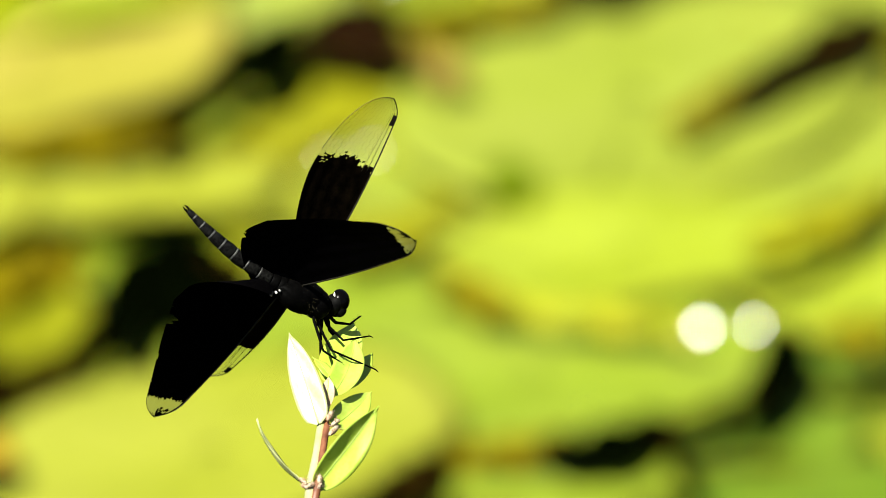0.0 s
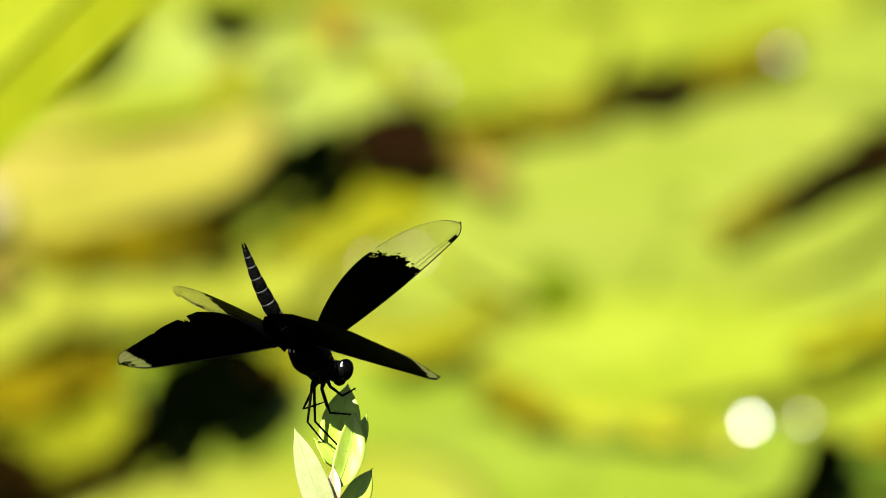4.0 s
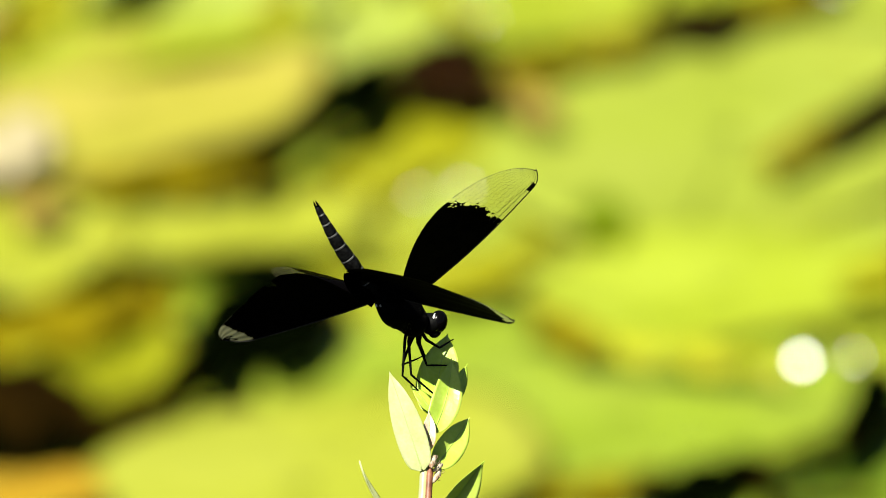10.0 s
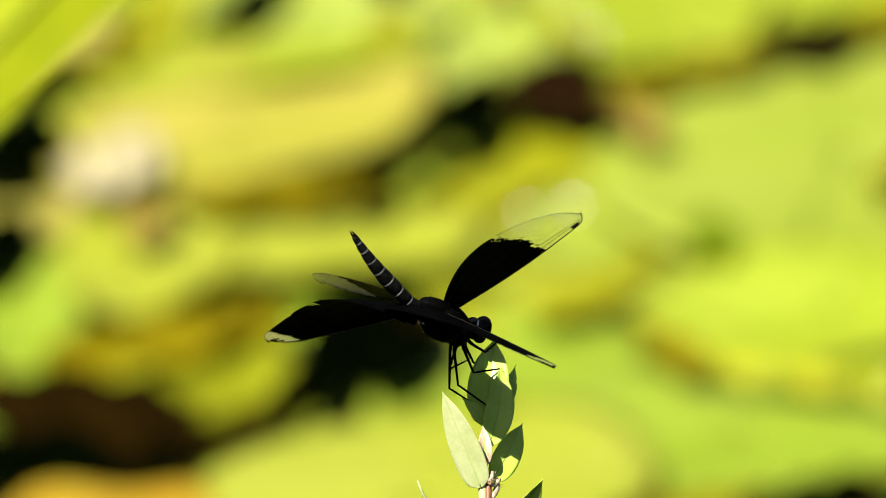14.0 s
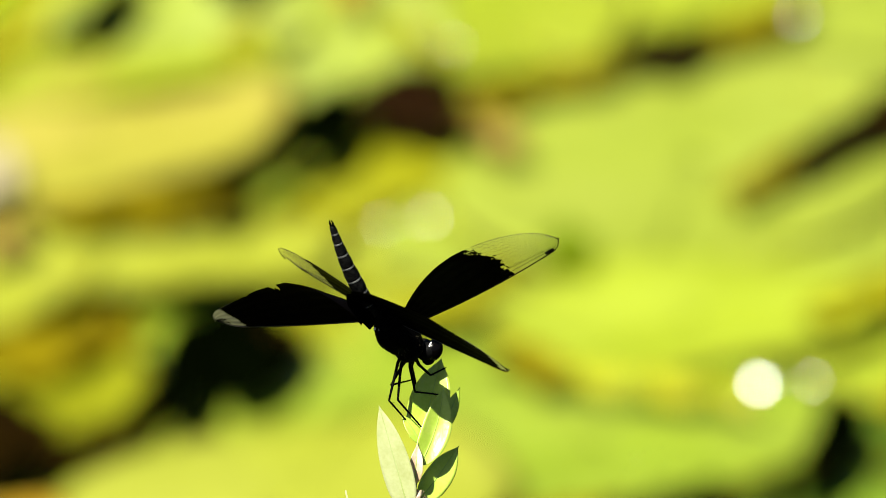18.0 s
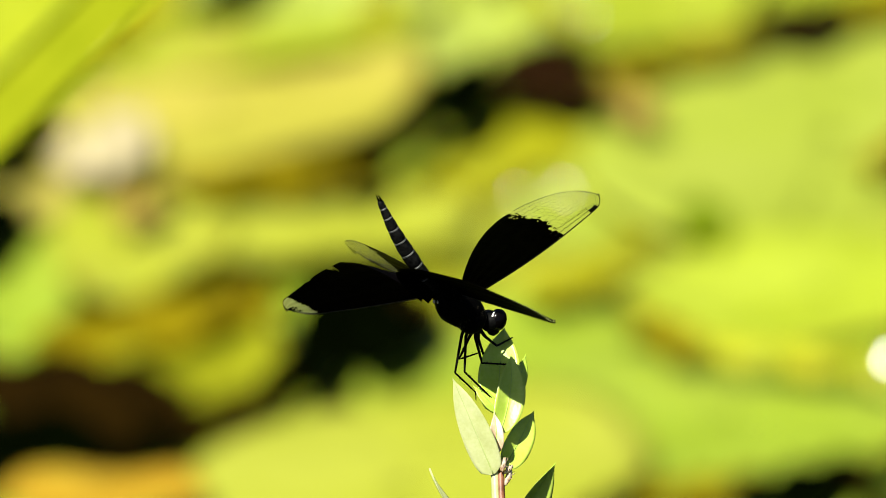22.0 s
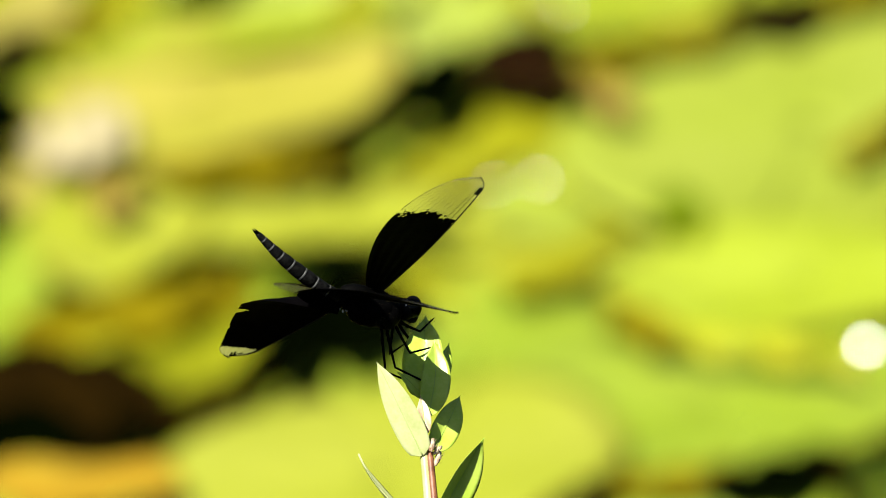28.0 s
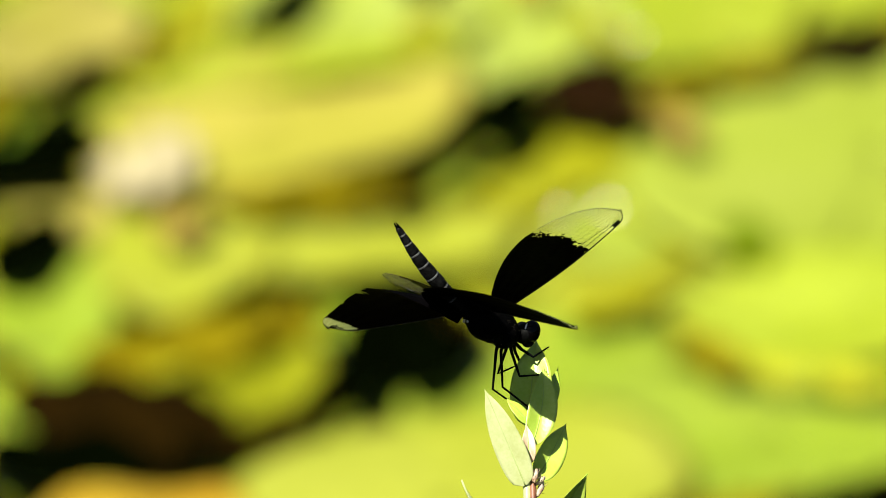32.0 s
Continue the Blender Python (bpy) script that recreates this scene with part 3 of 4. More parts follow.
def shoot():
    plant = new("water_plant")
    tagged(plant, "slender green pond plant with opposite pointed leaves, its tip swaying", "plant")
    bm = bmesh.new()
    tube(bm, [(-1.2, -14, 3.6), (-1.5, -19, 5.8), (-2.0, -25, 8.0), (-2.1, -31, 9.4), (-1.9, -38, 11.0), NODE, (-1.7, -50, 13.6), STEM_END],
         [0.5, 0.75, 0.85, 0.92, 0.92, 1.25, 1.05, 1.05], 12)
    tip = part("shoot_tip", scaled(bm), STEM, plant, "pale green upper stem with a reddish side")
    bm = bmesh.new()
    tube(bm, [(-1.1, -27, 8.8), (-1.0, -31, 9.8), (-0.8, -38, 11.4), (-0.6, -45, 12.9), (-0.55, -54, 14.9)], [0.3, 0.72, 0.75, 0.9, 0.8], 8)
    part("red_stripe", scaled(bm), STEM_RED, tip, "reddish-brown side of the stem")
    leaf("leaf", (-1.6, -18.0, 4.8), (0.0, -0.1, -0.3), 8.2, (-0.10, 0.30, 1), LEAF, tip, 0.30, -0.06, side=-0.05, peak=0.85, blunt=0.58)
    leaf("leaf", (-1.2, -22, 7.4), (1.3, -5.7, 3.4), 6.0, (0.30, 0.30, 1), LEAF, tip, 0.45, -0.06, side=0.24, peak=0.85, blunt=0.62)
    leaf("leaf", (1.2, -16, 0.6), (4.4, -5.4, -3.0), 3.2, (0.4, 0.1, 1), LEAF, tip, 0.2, peak=0.85)
    leaf("leaf", (-1.8, -17.6, 6.2), (-6.5, -12.3, 5.4), 3.0, (0.5, 0.4, 1), LEAF, tip, 0.2)
    leaf("leaf", (-2.5, -30.3, 10.3), (-10.7, -11.2, 13.0), 6.0, (-0.35, 0.35, 1), LEAF_SUNLIT, tip, 0.16, 0.02, "leaf made pale in colour for the sun on it", side=0.02, peak=0.70, blunt=0.56)
    leaf("leaf", (-0.2, -28.8, 7.0), (5.9, -17.2, 1.8), 5.8, (0.45, 0.1, 1), LEAF, tip, 0.35, -0.10, side=0.10, peak=0.8, blunt=0.62)
    leaf("leaf", (-2.4, -46, 12.6), (-15.3, -29.1, 8.8), 4.2, (1.0, 0.45, 0.42), LEAF_SUNLIT, tip, 0.3, -0.16, "narrow pale leaf seen on edge")
    leaf("leaf", (-1.2, -46, 12.6), (9.8, -28.4, 16.0), 7.2, (0.75, 0.2, 0.7), LEAF, tip, 0.55, -0.12, side=0.12, peak=0.85, blunt=0.62)
    leaf("bract", (-1.7, -26.0, 9.2), (-2.2, -17.6, 7.6), 2.8, (0.1, 0.2, 1), BRACT, tip, 0.5, 0.10, "cream bract with a pink base")
    buds = ((-0.5, -28.4, 10.6, 0.75, 1.9), (0.5, -29.4, 9.6, 0.6, 1.6), (0.5, -31.0, 9.4, 0.75, 2.3), (-1.4, -22.6, 8.2, 0.7, 2.0),
            (-3.4, -45.4, 13.6, 0.6, 1.5), (-2.9, -46.6, 14.0, 0.55, 1.2), (-0.3, -44.6, 13.8, 0.6, 1.6), (-0.1, -46.4, 13.8, 0.5, 1.2), (-1.7, -46.4, 14.4, 0.6, 1.3))
    rng = random.Random(3)
    for i, (x, y, z, r, h) in enumerate(buds):
        bm = bmesh.new()
        lean = Euler((rng.uniform(-0.5, 0.1), 0, rng.uniform(-0.6, 0.6) + (0.5 if x < -2 else -0.3))).to_matrix()
        r, h = 0.8 * r, 0.8 * h
        blob(bm, (x, y, z), (r, h, r), lean, rough=0.35, seg=12, rings=9, seed=i)
        bud = part("bud", scaled(bm), BUD, tip, "pale pinkish hairy flower bud")
        bm = bmesh.new()
        for k in range(12):
            a, e = rng.uniform(0, 6.28), rng.uniform(-0.6, 1)
            d = Vector((math.cos(a), e, math.sin(a))).normalized()
            p = Vector((x, y, z)) + lean @ Vector((d.x * r, d.y * h, d.z * r)) * 0.9
            q = p + d * rng.uniform(0.3, 0.6)
            tube(bm, [p, q, q + d * rng.uniform(0.2, 0.5) + Vector((rng.uniform(-.5, .5), rng.uniform(-.2, .6), 0))], [0.06, 0.045, 0.015], 4)
        part("bud_hair", scaled(bm), BUD_HAIR, bud, "fine reddish hairs")
    return plant, tip


plant, shoot_tip = shoot()


def stem_frames():
    """The lower stem, bent from its fixed foot to the swaying tip, in short stiff pieces."""
    ends = []
    for t, *p in SHOOT_ROWS:
        m = pose(*p)
        e = m @ (Vector(STEM_END) * MM)
        way = (m.to_3x3() @ (Vector(STEM_END) - Vector(NODE))).normalized()
        ends.append((t, e, way))
    foot = sum((e for _, e, _ in ends), Vector()) / len(ends)
    foot = Vector((foot.x, foot.y - 0.03, 0.0))
    return foot, ends


FOOT, STEM_ENDS = stem_frames()
plant.location = FOOT
PIECES = 9


def stem_curve(end, way, s):
    """Cubic from the foot, upright there, to the end of the shoot."""
    p0, p3 = FOOT - Vector((0, 0, 0.03)), end
    p1, p2 = p0 + Vector((0, 0, 0.30)), end + way * 0.16
    a = 1 - s
    return p0 * a ** 3 + p1 * 3 * a * a * s + p2 * 3 * a * s * s + p3 * s ** 3


def stem_pieces():
    made = []
    for i in range(PIECES):
        bm = bmesh.new()
        end, way = STEM_ENDS[0][1:]
        n = (stem_curve(end, way, (i + 1) / PIECES) - stem_curve(end, way, i / PIECES)).length
        over = 0.005 if i < PIECES - 1 else 0.001
        r0, r1 = 2.1 - 0.9 * i / PIECES, 2.1 - 0.9 * (i + 1) / PIECES
        tube(bm, [(0, 0, -0.006), (0, 0, 0), (0, 0, n * 0.5), (0, 0, n), (0, 0, n + over)], [v * MM for v in (r0 * 0.85, r0, (r0 + r1) / 2, r1, r1 * 0.85)], 10)
        made.append(part("stem_piece", bm, STEM, plant))
    return made


STEM_PIECES = stem_pieces()


# ---- the dragonfly ----
DRAGONFLY_ROWS = (
    (0, -0.03083, 1.39182, 0.67580, -42.19, -42.63, -26.38), (0.5, -0.00317, 1.39133, 0.67414, -17.16, -14.27, -36.39),
    (1, -0.03479, 1.39252, 0.67810, -15.78, -15.50, -33.80), (1.5, -0.03853, 1.39338, 0.68086, -23.35, -18.45, -33.45),
    (2, -0.02202, 1.39388, 0.68263, -40.41, -13.77, -33.18), (2.5, -0.01823, 1.39373, 0.68214, -39.49, -4.49, -34.30),
    (3, -0.03711, 1.39400, 0.68307, -35.12, -12.67, -32.86), (3.5, -0.03130, 1.39410, 0.68329, -40.24, -15.62, -33.84),
    (4, -0.03703, 1.39451, 0.68503, -38.93, -11.97, -30.94), (4.5, -0.04100, 1.39369, 0.68372, -40.12, -18.62, -35.05),
    (6.5, -0.04127, 1.39264, 0.67979, -39.22, -30.20, -36.20), (7, -0.02077, 1.39310, 0.68019, -43.22, -21.74, -35.86),
    (7.5, -0.03256, 1.39336, 0.68113, -38.56, -23.69, -35.00), (8, -0.04254, 1.39309, 0.68014, -30.03, -26.86, -37.13),
    (8.5, -0.03244, 1.39345, 0.68118, -43.49, -22.70, -31.85), (9, -0.02533, 1.39341, 0.68097, -37.57, -16.81, -34.98),
    (9.5, -0.03652, 1.39293, 0.68027, -28.46, -16.69, -37.48), (10, -0.02892, 1.39305, 0.68067, -37.04, -19.59, -36.29),
    (10.5, -0.02886, 1.39345, 0.68206, -37.67, -18.88, -36.25), (11, -0.02849, 1.39324, 0.68113, -34.99, -16.37, -36.38),
    (11.5, -0.05123, 1.39284, 0.68133, -37.63, -28.88, -33.91), (12, -0.04336, 1.39133, 0.67566, -63.53, -45.11, -30.62),
    (12.5, -0.03808, 1.39261, 0.67982, -26.99, -18.72, -37.05), (13, -0.04225, 1.39231, 0.67926, -45.08, -35.47, -37.45),
    (13.5, -0.04469, 1.39268, 0.68083, -23.49, -17.17, -38.90), (15.5, -0.02803, 1.39353, 0.68201, -35.68, -16.66, -40.17),
    (16, -0.03202, 1.39333, 0.68136, -27.48, -10.90, -39.11), (16.5, -0.03218, 1.39323, 0.68085, -31.84, -9.46, -39.02),
    (17, -0.02368, 1.39371, 0.68228, -40.05, -12.28, -38.11), (17.5, -0.02994, 1.39331, 0.68120, -35.32, -9.67, -38.29),
    (18, -0.02232, 1.39359, 0.68192, -37.90, -8.61, -39.25), (18.5, -0.03177, 1.39350, 0.68175, -35.60, -10.05, -37.95),
    (19, -0.03290, 1.39384, 0.68279, -36.11, -13.72, -37.42), (19.5, -0.03946, 1.39351, 0.68224, -31.31, -13.03, -39.28),
    (20, -0.03477, 1.39341, 0.68195, -34.62, -14.48, -38.74), (20.5, -0.03341, 1.39306, 0.68084, -33.38, -10.53, -37.15),
    (21, -0.03447, 1.39353, 0.68266, -37.13, -15.75, -38.80), (21.5, -0.03341, 1.39299, 0.68083, -34.76, -11.54, -41.95),
    (22, -0.03715, 1.39311, 0.68168, -36.05, -14.77, -41.55), (22.5, -0.03884, 1.39306, 0.68170, -26.13, -11.55, -43.46),
    (23, -0.03768, 1.39279, 0.68067, -33.36, -10.28, -44.09), (23.5, -0.04770, 1.39285, 0.68177, -36.43, -24.79, -44.37),
    (24, -0.05322, 1.39252, 0.68104, -41.15, -30.14, -37.27), (24.5, -0.02138, 1.39342, 0.68144, -36.51, -10.96, -47.01),
    (25, -0.03382, 1.39332, 0.68208, -34.79, -14.27, -45.21), (25.5, -0.04034, 1.39374, 0.68397, -32.08, -6.94, -36.30),
    (27.5, -0.03071, 1.39355, 0.68261, -38.92, -17.03, -45.44), (28, -0.05035, 1.39206, 0.67919, -20.02, -25.26, -47.40),
    (28.5, -0.03963, 1.39260, 0.68027, -21.28, -15.56, -46.58), (29, -0.03363, 1.39282, 0.68043, -27.40, -14.50, -45.78),
    (29.5, -0.04589, 1.39242, 0.68024, -23.73, -20.96, -45.62), (30, -0.03437, 1.39307, 0.68126, -33.06, -17.25, -42.70),
    (30.5, -0.03958, 1.39293, 0.68132, -27.29, -15.47, -45.64), (31, -0.05138, 1.39280, 0.68211, -27.40, -23.09, -44.32),
    (31.5, -0.04020, 1.39315, 0.68204, -33.12, -19.34, -42.24), (32, -0.03966, 1.39315, 0.68188, -29.90, -17.97, -44.65),
)

# seconds; sweep and lift in degrees of the fore and hind wing on the one side, then hind and fore on the other; turns of the first hind and the last fore wing
WING_ROWS = (
    (0, -5.7, 25.9, 2.0, -24.3, 2.6, -8.6, 18.6, 11.8, -28, 6), (0.5, -3.5, 26.8, -0.3, -20.5, -0.1, -8.5, 6.4, 24.7, -11, 10),
    (1, -8.0, 24.3, -0.5, -18.0, -2.1, -6.9, 2.4, 22.9, -11, 13), (1.5, -9.4, 26.1, -0.7, -17.4, -2.2, -9.4, -0.8, 26.6, -6, 10),
    (2, -13.4, 28.0, -2.1, -18.0, -1.8, -8.8, 2.3, 25.8, -7, 6), (2.5, -10.6, 26.2, -0.0, -17.2, -2.8, -7.0, 1.6, 26.5, -15, 6),
    (3, -10.8, 25.4, -3.5, -15.3, -2.2, -7.7, 1.0, 25.8, -10, 5), (3.5, -11.8, 28.0, -2.5, -18.7, -0.5, -8.4, 5.6, 23.2, -6, 5),
    (4, -14.2, 27.5, -2.8, -17.9, -1.2, -6.7, 7.3, 21.7, -8, 5), (4.5, -12.9, 26.8, -1.6, -22.2, 1.4, -8.9, 7.0, 21.2, -9, 5),
    (6.5, -9.0, 27.2, -2.4, -24.7, 3.8, -9.7, 16.0, 17.0, -5, 7), (7, -9.8, 26.6, -0.5, -22.3, -0.2, -6.7, 20.5, 15.6, -14, 7),
    (7.5, -10.5, 25.9, 0.3, -22.3, -0.1, -8.5, 16.0, 15.5, -16, 8), (8, -9.8, 22.4, 2.7, -23.1, 1.1, -10.0, 9.6, 15.9, 0, 8),
    (8.5, -13.5, 27.0, -3.6, -19.8, 1.7, -8.9, 11.7, 17.1, -4, 7), (9, -11.5, 25.0, -1.7, -21.9, -0.9, -8.3, 13.7, 17.5, -13, 7),
    (9.5, -8.9, 21.9, -0.1, -20.8, -1.4, -7.6, 11.5, 16.3, -9, 6), (10, -10.6, 24.4, -1.3, -19.8, -1.7, -6.8, 9.0, 18.7, -8, 3),
    (10.5, -11.8, 24.9, -2.7, -20.0, -0.6, -8.2, 8.3, 18.1, -7, 7), (11, -9.5, 23.8, 1.1, -20.1, -3.8, -5.2, 7.7, 17.5, -7, 11),
    (11.5, -13.0, 25.2, -2.5, -24.5, 4.1, -13.3, 10.2, 16.4, -6, 8), (12, -10.4, 24.0, 11.5, -28.6, 1.3, -9.8, 13.8, 15.5, -13, 4),
    (12.5, -6.7, 21.9, 3.2, -25.9, -0.7, -6.8, 11.5, 13.0, -6, 0), (13, -11.2, 23.5, 5.5, -28.1, 1.7, -10.9, 15.1, 14.2, -9, 4),
    (13.5, -7.4, 19.9, 1.1, -24.6, -0.3, -8.6, 12.1, 12.4, -2, 8), (15.5, -8.7, 22.1, -1.2, -20.0, -3.2, -6.3, 7.0, 18.2, -9, 11),
    (16, -7.6, 19.7, -0.8, -20.5, -2.4, -7.9, 7.1, 17.5, -8, 5), (16.5, -7.9, 24.1, -5.3, -15.3, 0.9, -7.6, 1.7, 25.1, -9, 8),
    (17, -9.7, 23.9, -1.4, -19.8, -3.2, -6.6, 8.0, 20.4, -10, 10), (17.5, -8.5, 24.2, -3.2, -17.2, 0.6, -6.1, 5.1, 21.1, -10, 10),
    (18, -8.8, 22.9, -2.8, -17.0, -3.4, -6.8, 5.7, 20.7, -9, 9), (18.5, -9.1, 24.7, -5.1, -16.9, -1.5, -5.5, 4.4, 21.2, -7, 10),
    (19, -10.1, 23.1, -2.7, -18.5, -2.1, -6.6, 7.2, 19.2, -5, 11), (19.5, -9.0, 22.8, -4.8, -17.3, -1.1, -5.6, 5.3, 19.0, -6, 12),
    (20, -8.6, 21.7, -2.0, -18.1, -4.5, -5.4, 6.4, 17.5, -7, 13), (20.5, -7.9, 22.3, -7.0, -14.5, -1.7, -4.3, 5.9, 18.6, -6, 12),
    (21, -9.3, 21.6, -5.4, -15.8, -2.1, -6.1, 8.9, 18.0, -4, 11), (21.5, -8.9, 22.5, -7.8, -15.1, -0.5, -4.8, 6.0, 18.7, -4, 10),
    (22, -10.1, 21.5, -5.2, -16.5, -2.4, -5.5, 7.9, 19.6, -4, 9), (22.5, -10.3, 20.6, -8.7, -17.3, 2.0, -11.7, 7.1, 18.5, -4, 6),
    (23, -9.0, 18.7, -5.2, -17.2, -0.3, -6.5, 6.2, 18.1, -3, 2), (23.5, -12.9, 23.5, -7.5, -19.7, 6.7, -12.2, 13.8, 9.5, -3, 4),
    (24, -9.5, 21.4, -7.7, -18.1, 5.6, -11.0, 19.2, 9.5, -12, 6), (24.5, -5.5, 23.8, -4.6, -15.8, -0.5, -0.5, 13.2, 17.0, -19, 6),
    (25, -6.3, 22.3, -3.6, -16.9, 0.1, -4.2, 14.3, 16.3, -13, 6), (25.5, -6.3, 22.9, -4.0, -17.8, 0.9, -4.3, 15.7, 16.2, -13, 6),
    (27.5, -6.3, 23.5, -4.4, -18.7, 1.9, -3.6, 15.3, 17.0, -15, 6), (28, -2.5, 19.2, -2.0, -18.4, 0.9, -6.2, 17.5, 14.9, -7, 6),
    (28.5, -5.6, 19.9, -5.6, -15.7, -0.5, -2.9, 14.7, 16.4, -9, 6), (29, -6.7, 19.5, -5.8, -14.4, -0.4, -3.8, 11.5, 17.4, -6, 7),
    (29.5, -6.4, 18.2, -7.5, -13.2, -0.4, -4.6, 11.4, 16.5, -1, 8), (30, -5.5, 22.9, -5.2, -16.8, 1.2, -3.6, 16.0, 16.5, -8, 8),
    (30.5, -4.6, 19.0, -4.8, -15.3, -1.3, -2.7, 15.2, 15.6, -8, 8), (31, -5.8, 19.1, -6.4, -14.7, -0.2, -5.5, 13.8, 16.9, -4, 9),
    (31.5, -8.7, 23.0, -6.2, -16.2, 1.4, -5.6, 13.1, 17.1, -6, 8), (32, -6.7, 20.0, -6.2, -14.8, -2.3, -2.2, 11.5, 16.5, -7, 8),
)


ROOTS = ((1, (2.6, 2.2, 3.0)), (1, (-0.9, -2.2, 2.4)), (-1, (-0.6, -2.4, 1.9)), (-1, (-2.6, 2.2, 3.0)))
TWIST = (-6.0, 0.0, 6.0, 0.0)


def wing_pose(k, sweep, lift, twist=0.0):
    side, root = ROOTS[k]
    a, e = radians(sweep), radians(lift)
    out = Vector((side * math.cos(e) * math.cos(a), math.cos(e) * math.sin(a), math.sin(e)))
    lead = Vector((0, 1, 0))
    lead = (lead - out * lead.dot(out)).normalized()
    m = Matrix((out, lead, out.cross(lead))).transposed().to_4x4()
    return Matrix.Translation(Vector(root) * MM) @ m @ pose(0, 0, 0, TWIST[k] + twist)


def fore_lead(u):
    return 1.6 + 1.1 * math.sin(math.pi * min(1, u * 1.1)) - 2.8 * max(0, (u - 0.89) / 0.11) ** 2.2


def fore_trail(u):
    body = -2.2 - 8.7 * math.sin(math.pi * 0.5 * min(1, u / 0.58)) ** 0.9
    if u > 0.5:
        body += (body - -1.4) * (math.sqrt(max(0, 1 - ((u - 0.5) / 0.5) ** 2.1)) - 1)
    return body


def hind_lead(u):
    return 1.8 + 0.8 * math.sin(math.pi * min(1, u * 1.1)) - 3.0 * max(0, (u - 0.86) / 0.14) ** 2.2 - 2.6 * max(0, 1 - u / 0.07) ** 2


def hind_trail(u, depth=16.0, slope=14.5, rounding=0.84):
    body = -2.4 - (depth - 2.4) * math.sin(math.pi * 0.5 * min(1, u / 0.20)) ** 0.5
    body += slope * max(0, u - 0.30)
    if u > rounding:
        body += (body - -1.4) * (math.sqrt(max(0, 1 - ((u - rounding) / (1 - rounding)) ** 2.2)) - 1)
    return body


def worn_hind_trail(u):
    """The other hind wing: broader at its base and worn to a straight edge."""
    return hind_trail(u, 17.5, 18.6, 0.91)


